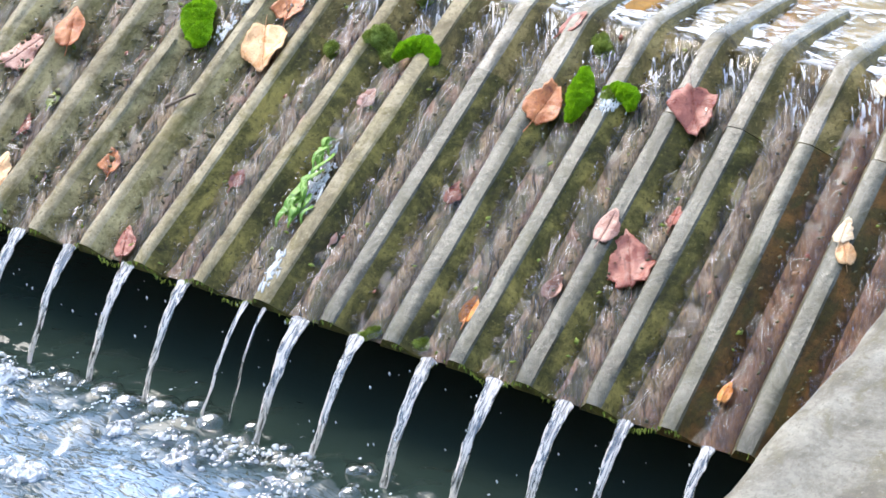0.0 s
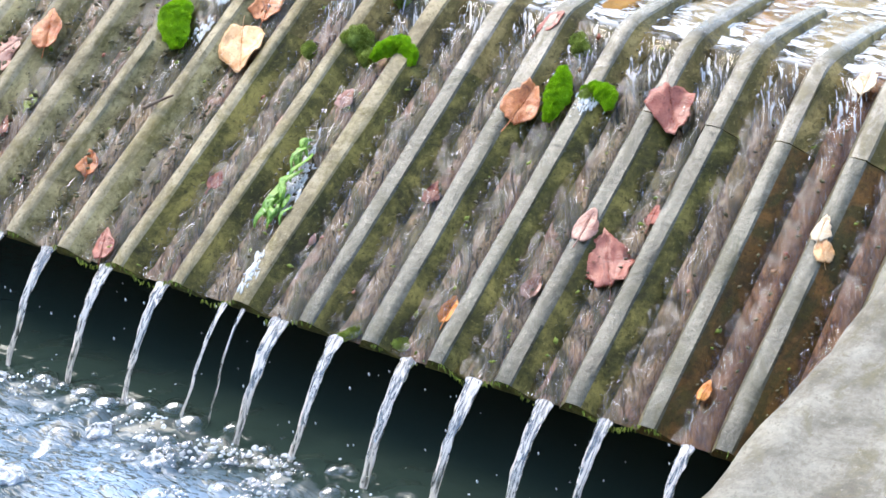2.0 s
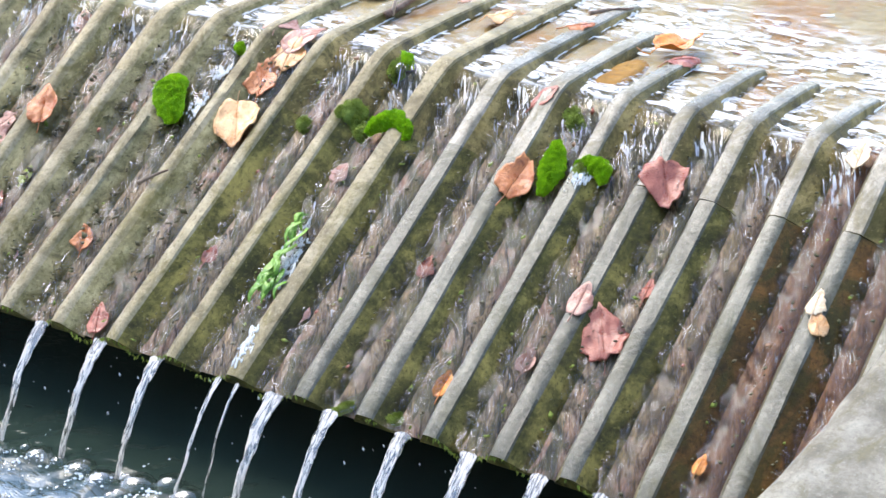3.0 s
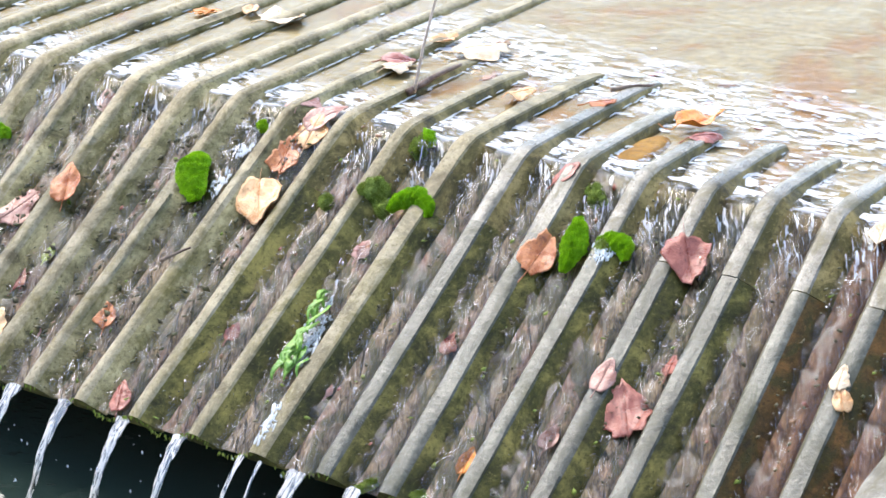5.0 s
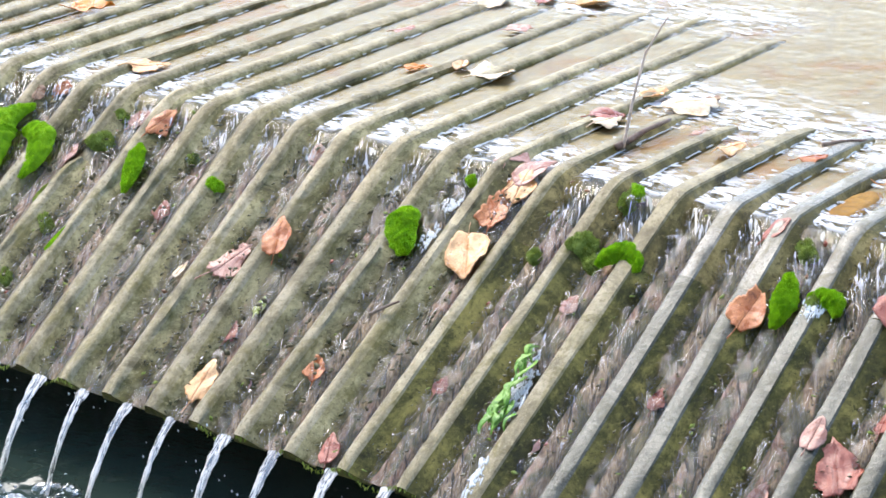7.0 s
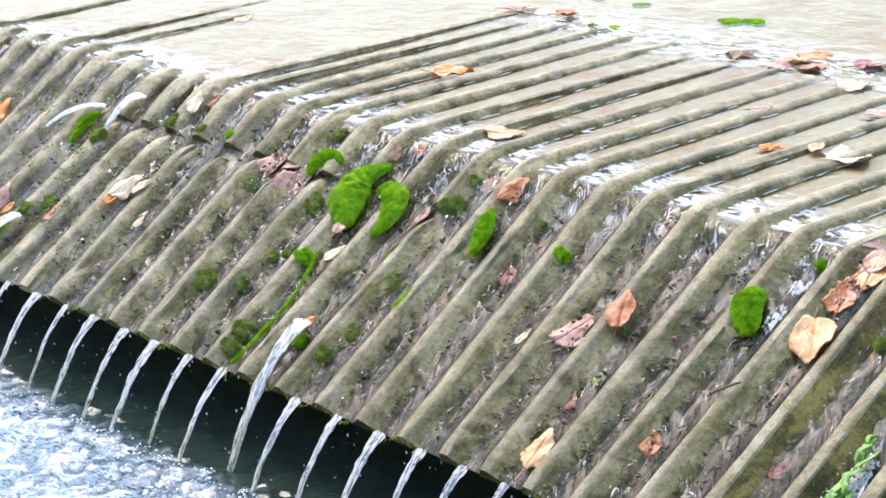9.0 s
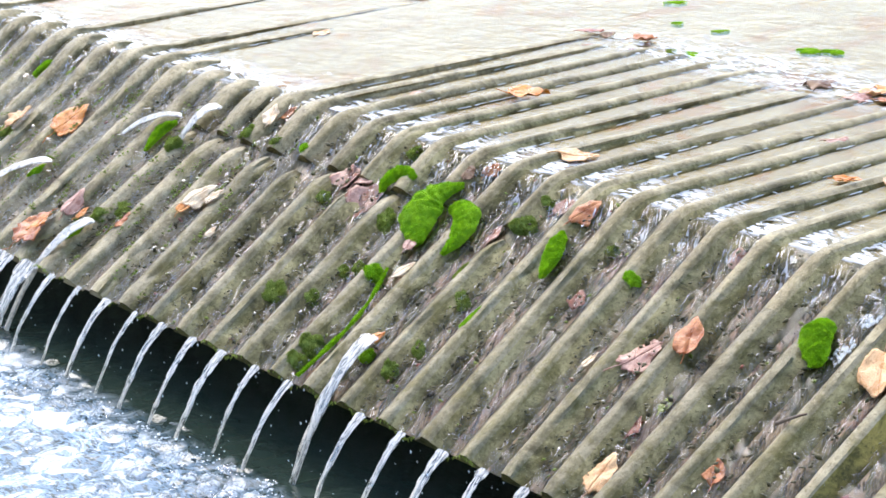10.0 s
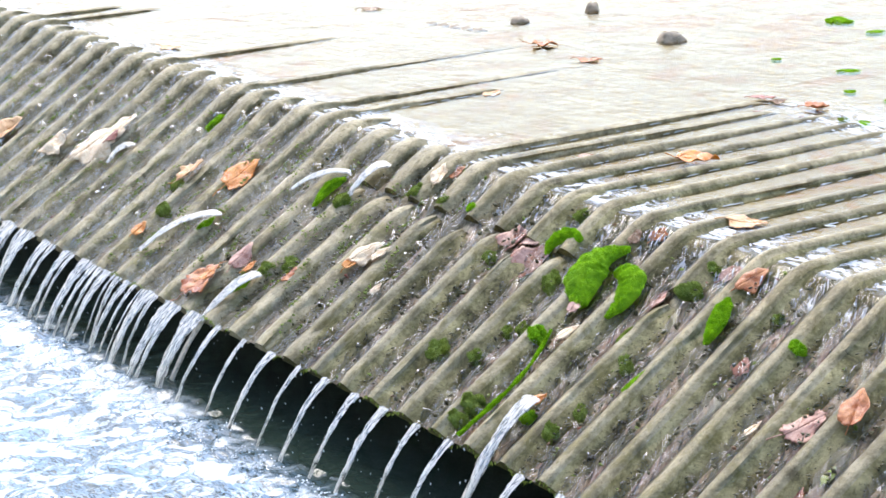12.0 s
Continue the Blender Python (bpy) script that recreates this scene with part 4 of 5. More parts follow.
def moss_bank(path, tone, swell, label):
    """A long cushion of moss along a curved line of (x, y, half width)."""
    r = random.Random(int(abs(path[0][0]) * 9001))
    line = []
    for i in range(len(path) - 1):
        p0, p1, p2, p3 = (path[max(0, min(len(path) - 1, i + d))] for d in (-1, 0, 1, 2))
        for s in range(7):
            f = s / 7
            line.append([0.5 * (2 * b + (c - a) * f + (2 * a - 5 * b + 4 * c - d) * f * f + (3 * b - a - 3 * c + d) * f ** 3) for a, b, c, d in zip(p0, p1, p2, p3)])
    line.append(list(path[-1]))
    n = len(line)

    def spot(s, a):
        i = min(n - 2, int(s))
        f = s - i
        x, y, w = (line[i][d] * (1 - f) + line[i + 1][d] * f for d in range(3))
        nn = normal_at(y)
        q0, q1 = line[i], line[i + 1]
        along = Vector((q1[0] - q0[0], q1[1] - q0[1], height(q1[1]) - height(q0[1]))).normalized()
        side = along.cross(nn).normalized()
        w *= 1 + 0.16 * turb(s * 0.5, a, x, 1.3) + 0.12 * turb(s * 0.6, a * 0.7, y * 3, 1.0)
        w2 = w * swell * (1 + 0.2 * turb(s * 0.7, a * 2, y, 1.0))
        return Vector((x, y, height(y))) + side * w * math.cos(a) + nn * (w2 * math.sin(a) ** 0.8 - 0.008), (side * math.cos(a) + nn * math.sin(a)).normalized()

    m = 15
    verts = [spot(i, math.pi * j / (m - 1))[0] for i in range(n) for j in range(m)]
    faces = [(i * m + j, i * m + j + 1, (i + 1) * m + j + 1, (i + 1) * m + j) for i in range(n - 1) for j in range(m - 1)]
    faces += [tuple(range(m)), tuple(range(n * m - 1, (n - 1) * m - 1, -1))]
    root = new("moss_clump")
    root.location = (path[0][0], path[0][1], height(path[0][1]))
    base = Vector(root.location)
    put("cushion", mesh_of("cushion", [p - base for p in verts], faces, MOSS[tone]), root)
    verts, fs = [], []
    for i in range(9000):
        p, out = spot(r.uniform(0, n - 1.001), math.acos(r.uniform(-1, 1)))
        out = (out + Vector((r.uniform(-.5, .5), r.uniform(-.5, .5), r.uniform(-.5, .5)))).normalized()
        side = out.orthogonal().normalized()
        side.rotate(Matrix.Rotation(r.uniform(0, 6.28), 3, out))
        l, b = r.uniform(0.0014, 0.0034), r.uniform(0.0004, 0.0008)
        p = p - base
        i0 = len(verts)
        verts += [p - side * b, p + side * b, p + out * l * 0.6 + side * b * 0.8, p + out * l, p + out * l * 0.6 - side * b * 0.8]
        fs += [(i0, i0 + 1, i0 + 2, i0 + 4), (i0 + 4, i0 + 2, i0 + 3)]
    put("fuzz", mesh_of("fuzz", verts, fs, MOSS[tone], False), root)
    return tagged(root, label, "moss", group="moss clumps")


def water_weed(x, y, long, count, label):
    """Narrow green blades trailing down a groove."""
    r = random.Random(int(abs(x) * 5003))
    root = new("water_weed")
    root.location = (x, y, height(y))
    base = Vector(root.location)
    for i in range(count):
        y0 = y + long * (r.random() - 0.35)
        x0 = x + r.gauss(0, 0.009) - 0.12 * (y0 - y)
        l, w, bend = r.uniform(0.030, 0.065), r.uniform(0.0022, 0.0062), r.uniform(-0.18, 0.18)
        top, n0 = [], normal_at(y0)
        for s in range(9):
            f = s / 8
            yy = y0 - l * 0.85 * f
            c = Vector((x0 + l * (bend * f * f + 0.12 * math.sin(5 * f + i)), yy, height(yy))) + normal_at(yy) * (-0.014 + 0.013 * math.sin(2.6 * f + 0.3) + 0.002 * (i % 3)) - base
            half = w * (0.35 + math.sin(math.pi * min(1, f * 0.8 + 0.2))) * (1 + 0.3 * turb(i, s * 0.5, 0, 1))
            top += [c + Vector((-half, 0, half * 0.4)), c, c + Vector((half, 0, half * 0.5))]
        faces = [(s * 3 + q, s * 3 + q + 1, s * 3 + q + 4, s * 3 + q + 3) for s in range(8) for q in range(2)]
        put("blade", solid_from("blade", top, faces, 0.0005, n0, LEAF["green"]), root)
    return tagged(root, label, "water plant")


# moss on the face and crest: larger cushions grow as joined lobes
moss_bank([(-1.425, 0.466, 0.014), (-1.412, 0.448, 0.034), (-1.398, 0.422, 0.031), (-1.372, 0.398, 0.022), (-1.362, 0.380, 0.010)], "bright", 0.6, "bright green tongue of moss on a rib")
moss_bank([(-0.950, 0.440, 0.007), (-0.938, 0.462, 0.019), (-0.912, 0.474, 0.020), (-0.882, 0.464, 0.014), (-0.868, 0.446, 0.006)], "bright", 0.8, "curved bright green moss cushion on a rib")
moss_clump(-1.009, 0.473, 0.056, 0.045, "dark", 0.6)
moss_clump(-0.977, 0.453, 0.036, 0.036, "dark", 0.6)
moss_bank([(-0.588, 0.500, 0.007), (-0.575, 0.476, 0.019), (-0.566, 0.450, 0.024), (-0.562, 0.424, 0.016), (-0.562, 0.404, 0.006)], "bright", 0.7, "upright bright green tongue of moss on a rib")
moss_bank([(-0.532, 0.468, 0.006), (-0.508, 0.474, 0.016), (-0.480, 0.468, 0.017), (-0.464, 0.446, 0.006)], "bright", 0.7, "small green moss ridge beside a rib")
moss_clump(-0.517, 0.458, 0.036, 0.028, "dark", 0.6)
moss_clump(-0.697, 0.006, 0.040, 0.014, "dark", 0.3)
moss_clump(-0.599, 0.012, 0.028, 0.016, "dark", 0.3)
moss_bank([(-2.553, 0.512, 0.008), (-2.588, 0.486, 0.027), (-2.604, 0.452, 0.047), (-2.594, 0.417, 0.053), (-2.562, 0.383, 0.036), (-2.526, 0.354, 0.009)], "bright", 0.62, "large bright green crescent of moss on a rib")
moss_bank([(-2.528, 0.447, 0.010), (-2.508, 0.458, 0.022), (-2.468, 0.450, 0.031), (-2.443, 0.422, 0.031), (-2.432, 0.388, 0.022), (-2.438, 0.350, 0.006)], "bright", 0.62, "curled bright green lobe of moss beside a larger cushion")
moss_bank([(-2.772, 0.440, 0.005), (-2.786, 0.464, 0.016), (-2.778, 0.488, 0.022), (-2.750, 0.500, 0.018), (-2.712, 0.494, 0.005)], "bright", 0.7, "curved bright green moss cushion beside a broken rib")
moss_bank([(-2.183, 0.480, 0.006), (-2.168, 0.455, 0.022), (-2.150, 0.424, 0.023), (-2.137, 0.395, 0.016), (-2.128, 0.372, 0.005)], "bright", 0.45, "hanging green tongue of moss on a rib flank")
moss_bank([(-2.552, 0.285, 0.003), (-2.530, 0.240, 0.006), (-2.516, 0.200, 0.003), (-2.509, 0.165, 0.007), (-2.507, 0.130, 0.004), (-2.510, 0.095, 0.008), (-2.515, 0.052, 0.005), (-2.522, 0.006, 0.007)], "bright", 0.5, "narrow yellow-green strip of moss along a groove")
moss_clump(-2.570, 0.079, 0.060, 0.050, "dark", 0.5, 30)
moss_clump(-2.572, 0.037, 0.046, 0.046, "dark", 0.5, 30)
# moss on the face and crest
moss_clump(-1.100, 0.440, 0.028, 0.026, "dark", 0.5)
moss_clump(-0.591, 0.553, 0.038, 0.038, "dark", 0.5)
moss_clump(-0.981, 0.582, 0.034, 0.058, "dark", 0.5, -30)
moss_clump(-0.972, 0.600, 0.026, 0.030, "bright", 0.5)
moss_clump(-1.905, 0.429, 0.028, 0.022, "bright", 0.6)
moss_clump(-1.330, 0.551, 0.022, 0.020, "bright", 0.5)
moss_clump(-2.697, 0.390, 0.050, 0.056, "dark", 0.5)
moss_clump(-2.578, 0.261, 0.056, 0.044, "bright", 0.5)
moss_clump(-2.820, 0.152, 0.058, 0.052, "dark", 0.25)
moss_clump(-2.650, 0.270, 0.034, 0.030, "dark", 0.4)
moss_clump(-2.399, 0.103, 0.036, 0.024, "bright", 0.4, 40)
moss_clump(-2.947, 0.391, 0.040, 0.034, "dark", 0.5)
moss_clump(-3.386, 0.478, 0.056, 0.040, "dark", 0.5)
moss_clump(-3.145, 0.483, 0.042, 0.026, "bright", 0.5)
moss_clump(-3.255, 0.478, 0.050, 0.020, "dark", 0.4)
moss_bank([(-3.672, 0.447, 0.006), (-3.690, 0.427, 0.019), (-3.697, 0.397, 0.019), (-3.685, 0.352, 0.006)], "bright", 0.7, "curved green moss under a small spout")
moss_clump(-3.610, 0.392, 0.060, 0.045, "dark", 0.5)
moss_clump(-2.810, 0.560, 0.040, 0.032, "dark", 0.4)
moss_clump(-2.286, 0.277, 0.036, 0.040, "dark", 0.5)
moss_clump(-1.920, 0.432, 0.026, 0.022, "bright", 0.5)
moss_clump(-2.294, 0.533, 0.036, 0.026, "dark", 0.5)
moss_clump(-2.302, 0.472, 0.060, 0.034, "dark", 0.4)
moss_clump(-2.028, 0.478, 0.028, 0.022, "dark", 0.5)
moss_clump(-4.459, 0.484, 0.075, 0.028, "bright", 0.3, 35)
moss_clump(-2.305, 0.092, 0.034, 0.040, "dark", 0.4)
moss_clump(-2.286, 0.156, 0.030, 0.036, "dark", 0.4)
moss_clump(-4.020, 0.205, 0.060, 0.020, "bright", 0.4, 35)
moss_clump(-3.640, 0.100, 0.060, 0.045, "bright", 0.3, 35)
moss_clump(-2.350, 0.330, 0.060, 0.020, "dark", 0.3, 45)
moss_clump(-2.210, 0.250, 0.070, 0.020, "bright", 0.25, 42)
for mx, my, mw in ((-4.258, 0.199, 0.050), (-2.700, 0.170, 0.040), (-2.685, 0.250, 0.036), (-3.618, 0.163, 0.055), (-3.570, 0.203, 0.050), (-4.339, 0.281, 0.055)):
    moss_clump(mx, my, mw, 0.8 * mw, "dark", 0.4)
# water plants on the apron
moss_clump(-2.790, 1.900, 0.075, 0.040, "bright", 0.25)
moss_clump(-2.730, 1.935, 0.070, 0.034, "bright", 0.25)
moss_clump(-3.141, 1.916, 0.056, 0.018, "bright", 0.2)
moss_clump(-3.298, 1.908, 0.046, 0.016, "bright", 0.2)
moss_clump(-4.133, 2.650, 0.104, 0.047, "bright", 0.4)
moss_clump(-3.911, 2.600, 0.074, 0.022, "bright", 0.2)
moss_clump(-3.793, 2.072, 0.035, 0.017, "bright", 0.2)
moss_clump(-3.525, 2.108, 0.077, 0.020, "bright", 0.2)
moss_clump(-3.306, 1.911, 0.041, 0.016, "bright", 0.2)
moss_clump(-4.854, 1.872, 0.050, 0.028, "dark", 0.5)
moss_clump(-2.990, 1.660, 0.040, 0.030, "bright", 0.4)
moss_clump(-3.060, 1.650, 0.034, 0.022, "dark", 0.4)
# leaves on the face
fallen_leaf(-1.228, 0.412, 0.100, 0.076, "peach", "oval", 250, 0.5, 0.008, "large glossy peach autumn leaf cupped on the ribs")
fallen_leaf(-1.657, 0.352, 0.058, 0.086, "rust", "oval", 80, 0.6, 0.006)
fallen_leaf(-1.753, 0.294, 0.085, 0.075, "pink", "torn", 20, 0.5, 0.0)
fallen_leaf(-0.620, 0.420, 0.070, 0.066, "rust", "torn", 50, 0.5, 0.006)
fallen_leaf(-0.359, 0.474, 0.070, 0.078, "maroon", "torn", 250, 0.4, 0.006)
fallen_leaf(-0.010, 0.332, 0.032, 0.080, "cream", "torn", 62, 0.5, 0.006, "pale torn leaf folded over a rib")
fallen_leaf(0.006, 0.306, 0.030, 0.034, "peach", "oval", 70, 0.4, 0.004)
fallen_leaf(-0.387, 0.252, 0.040, 0.048, "pink", "oval", 60, 0.4, 0.004)
fallen_leaf(-0.327, 0.213, 0.072, 0.092, "maroon", "torn", 75, 0.5, 0.0, "dark red leaf lying in a wet groove")
fallen_leaf(-1.252, 0.023, 0.040, 0.068, "maroon", "oval", 70, 0.4, 0.002)
fallen_leaf(-1.390, 0.146, 0.038, 0.062, "rust", "torn", 70, 0.5, -0.004)
fallen_leaf(-0.549, 0.081, 0.034, 0.055, "orange", "oval", 60, 0.4, -0.008)
fallen_leaf(-0.071, 0.070, 0.022, 0.043, "orange", "oval", 60, 0.7, -0.006)
fallen_leaf(-1.614, 0.231, 0.026, 0.032, "yellow", "oval", 60, 0.3, -0.008)
fallen_leaf(-0.658, 0.569, 0.040, 0.040, "maroon", "oval", 20, 0.5, 0.0)
fallen_leaf(-1.217, 0.560, 0.062, 0.070, "peach", "torn", 50, 0.5, -0.002)
fallen_leaf(-1.245, 0.530, 0.050, 0.070, "rust", "oval", 60, 0.4, -0.006)
fallen_leaf(-1.215, 0.600, 0.060, 0.040, "pink", "oval", 20, 0.4, 0.000)
fallen_leaf(-1.733, 0.544, 0.040, 0.055, "pink", "oval", 75, 0.3, -0.010)
fallen_leaf(-1.610, 0.063, 0.062, 0.082, "peach", "torn", 60, 0.6, -0.004)
fallen_leaf(-1.846, 0.252, 0.040, 0.020, "cream", "oval", 20, 0.5, 0.004)
fallen_leaf(-1.530, 0.090, 0.030, 0.040, "pink", "oval", 60, 0.4, -0.006)
fallen_leaf(-0.066, 0.585, 0.040, 0.085, "cream", "torn", 62, 0.5, 0.004, "pale torn leaf strip hanging below the crest")
# sodden leaves caught in the grooves below the crest
for lx, ly, lw, lh, tone in ((-0.644, 0.530, 0.052, 0.060, "maroon"), (-1.290, 0.640, 0.070, 0.034, "pink"), (-0.967, 0.370, 0.030, 0.050, "pink"), (-1.640, 0.170, 0.034, 0.050, "maroon"),
                             (-1.239, 0.500, 0.055, 0.070, "rust"), (-2.176, 0.545, 0.050, 0.050, "pink"), (-2.933, 0.455, 0.080, 0.060, "pink"), (-2.584, 0.545, 0.040, 0.040, "brown"),
                             (-1.043, 0.300, 0.030, 0.046, "pink"), (-0.297, 0.301, 0.030, 0.060, "maroon"), (-0.433, 0.150, 0.034, 0.060, "pink"), (-0.700, 0.250, 0.030, 0.055, "maroon"),
                             (-0.880, 0.130, 0.032, 0.055, "pink"), (-1.120, 0.180, 0.028, 0.050, "maroon"), (-2.010, 0.360, 0.036, 0.050, "maroon"), (-2.360, 0.430, 0.040, 0.050, "pink")):
    fallen_leaf(lx, ly, lw, lh, tone, "torn", 60, 0.3, -0.004, "sodden reddish leaf lying under water in a groove")
# green blades trailing in the groove
water_weed(-0.962, 0.200, 0.13, 26, "bright green torn blades trailing in a groove")
# leaves further along the face
fallen_leaf(-2.405, 0.137, 0.043, 0.022, "orange", "oval", 20, 0.7, 0.006)
fallen_leaf(-3.331, 0.286, 0.070, 0.068, "cream", "torn", 30, 0.8, 0.006, "crumpled cream leaf on the ribs")
fallen_leaf(-3.270, 0.296, 0.055, 0.026, "cream", "oval", 25, 0.6, 0.006)
fallen_leaf(-3.340, 0.255, 0.040, 0.040, "orange", "oval", 45, 0.6, 0.004)
fallen_leaf(-3.347, 0.532, 0.042, 0.052, "cream", "oval", 70, 0.7, 0.006)
fallen_leaf(-3.325, 0.560, 0.045, 0.030, "rust", "oval", 20, 0.4, 0.000)
fallen_leaf(-4.100, 0.360, 0.135, 0.075, "orange", "torn", 35, 0.5, 0.006, "bright orange leaf with pointed tips on the ribs")
fallen_leaf(-4.310, 0.317, 0.100, 0.055, "peach", "torn", 35, 0.6, 0.006)
fallen_leaf(-3.791, 0.064, 0.125, 0.095, "rust", "torn", 40, 0.6, 0.004, "large rusty leaf hanging at the lip")
fallen_leaf(-3.775, 0.085, 0.050, 0.044, "orange", "oval", 40, 0.6, 0.012)
fallen_leaf(-3.746, 0.162, 0.052, 0.072, "pink", "oval", 50, 0.4, 0.004)
fallen_leaf(-3.690, 0.150, 0.030, 0.030, "orange", "oval", 50, 0.4, 0.006)
fallen_leaf(-3.512, 0.166, 0.038, 0.050, "rust", "torn", 60, 0.5, 0.000)
fallen_leaf(-3.181, 0.220, 0.028, 0.024, "cream", "oval", 40, 0.6, 0.002)
fallen_leaf(-2.173, 0.531, 0.060, 0.058, "rust", "torn", 40, 0.5, 0.000)
fallen_leaf(-2.822, 0.420, 0.080, 0.110, "pink", "torn", 55, 0.4, -0.010, "sodden pinkish leaf mass in a groove")
fallen_leaf(-2.880, 0.470, 0.070, 0.060, "pink", "torn", 25, 0.4, -0.010)
fallen_leaf(-2.545, 0.350, 0.040, 0.034, "pink", "oval", 45, 0.6, 0.010)
fallen_leaf(-2.500, 0.290, 0.055, 0.026, "cream", "oval", 25, 0.6, 0.002)
fallen_leaf(-2.540, 0.575, 0.050, 0.036, "rust", "torn", 45, 0.5, -0.008)
fallen_leaf(-2.250, 0.540, 0.060, 0.036, "pink", "oval", 25, 0.4, -0.006)
fallen_leaf(-4.854, 0.306, 0.250, 0.120, "cream", "torn", 38, 0.6, 0.010, "large cream leaf with long pointed lobes")
fallen_leaf(-4.795, 0.322, 0.040, 0.036, "maroon", "oval", 40, 0.5, 0.020)
fallen_leaf(-5.072, 0.239, 0.115, 0.075, "cream", "torn", 40, 0.6, 0.008)
fallen_leaf(-5.412, 0.233, 0.090, 0.075, "peach", "oval", 40, 0.5, 0.006)
fallen_leaf(-4.261, 0.122, 0.050, 0.030, "orange", "oval", 40, 0.5, 0.002)
# leaves along the crest and on the apron
fallen_leaf(-0.565, 0.873, 0.083, 0.046, "orange", "torn", 15, 1.0, 0.004, "bright orange crinkled leaf on a rib end")
fallen_leaf(-0.516, 0.808, 0.062, 0.024, "maroon", "oval", 10, 0.4, 0.000)
fallen_leaf(-0.941, 0.860, 0.056, 0.026, "peach", "oval", 35, 0.8, 0.004)
fallen_leaf(-0.771, 0.874, 0.040, 0.026, "rust", "torn", 10, 0.6, 0.004)
fallen_leaf(-1.166, 1.055, 0.105, 0.056, "cream", "torn", 10, 0.7, 0.006)
fallen_leaf(-1.140, 1.097, 0.032, 0.036, "brown", "oval", 60, 0.9, 0.004)
fallen_leaf(-1.276, 0.918, 0.066, 0.030, "maroon", "torn", 5, 0.5, 0.003)
fallen_leaf(-1.779, 1.073, 0.036, 0.036, "peach", "oval", 60, 0.9, 0.000)
fallen_leaf(-1.843, 1.017, 0.034, 0.018, "orange", "oval", 15, 0.6, 0.000)
fallen_leaf(-2.422, 0.740, 0.097, 0.030, "peach", "torn", 0, 0.3, 0.002, "flat peach leaf lying across a pool by the crest")
fallen_leaf(-2.942, 1.034, 0.080, 0.046, "orange", "oval", 20, 0.9, 0.004, "bright orange folded leaf on a rib")
fallen_leaf(-3.208, 1.681, 0.064, 0.030, "rust", "torn", 10, 0.8, 0.004)
fallen_leaf(-3.391, 1.651, 0.070, 0.024, "maroon", "oval", 5, 0.6, 0.004)
fallen_leaf(-3.330, 1.655, 0.050, 0.020, "brown", "torn", 30, 0.8, 0.004)
fallen_leaf(-2.502, 1.625, 0.080, 0.040, "brown", "maple", 10, 1.0, 0.004, "dark brown matted leaf at a rib end")
fallen_leaf(-2.338, 1.639, 0.072, 0.038, "peach", "torn", 15, 0.8, 0.000)
fallen_leaf(-2.260, 1.620, 0.060, 0.030, "rust", "oval", 15, 0.8, 0.002)
fallen_leaf(-1.868, 1.022, 0.045, 0.022, "orange", "oval", 10, 0.6, -0.004)
fallen_leaf(-3.183, 0.879, 0.044, 0.026, "pink", "oval", 30, 0.4, -0.006)
fallen_leaf(-3.971, 1.134, 0.050, 0.030, "peach", "oval", 80, 0.5, -0.004)
fallen_leaf(-4.457, 1.675, 0.095, 0.034, "rust", "maple", 5, 0.8, 0.002)
fallen_leaf(-4.167, 1.634, 0.080, 0.020, "rust", "torn", 5, 0.6, 0.002)
fallen_leaf(-5.253, 0.758, 0.068, 0.022, "peach", "oval", 5, 0.5, 0.000)
fallen_leaf(-5.417, 1.633, 0.080, 0.020, "brown", "torn", 5, 0.7, 0.000)
# leaves washed up where the ribs end and between the ribs
for lx, ly, lw, lh, tone, shape, turn in ((-2.341, 1.590, 0.075, 0.032, "pink", "torn", 20), (-2.345, 1.715, 0.100, 0.046, "orange", "maple", 15), (-2.158, 1.715, 0.090, 0.042, "maroon", "torn", 10),
                                          (-2.071, 1.540, 0.085, 0.034, "cream", "oval", 12), (-1.962, 1.610, 0.050, 0.044, "maroon", "oval", 70), (-1.846, 1.645, 0.095, 0.040, "peach", "torn", 8),
                                          (-1.677, 1.050, 0.100, 0.046, "cream", "torn", 15), (-2.090, 1.235, 0.050, 0.024, "pink", "oval", 20), (-1.250, 0.885, 0.055, 0.030, "cream", "torn", 20),
                                          (-1.274, 1.080, 0.052, 0.028, "peach", "oval", 25), (-1.853, 1.365, 0.060, 0.028, "pink", "torn", 10)):
    fallen_leaf(lx, ly, lw, lh, tone, shape, turn, 0.6, 0.003, f"wet {tone} leaf washed up between the apron ribs")
# litter line where the ribs end
r = random.Random(77)
for i in range(44):
    near = i < 18
    lx = -0.40 - 0.85 * r.random() if near else -2.05 - 1.3 * r.random()
    ly = r.uniform(0.90, 1.16) if near else r.uniform(1.54, 1.74)
    fallen_leaf(lx, ly, r.uniform(0.014, 0.034), r.uniform(0.008, 0.016), r.choice(("brown", "maroon", "pink", "brown", "cream")), r.choice(("oval", "torn")),
                r.uniform(0, 180), 0.5, r.uniform(-0.010, -0.005), "small wet leaf scrap in the litter line")


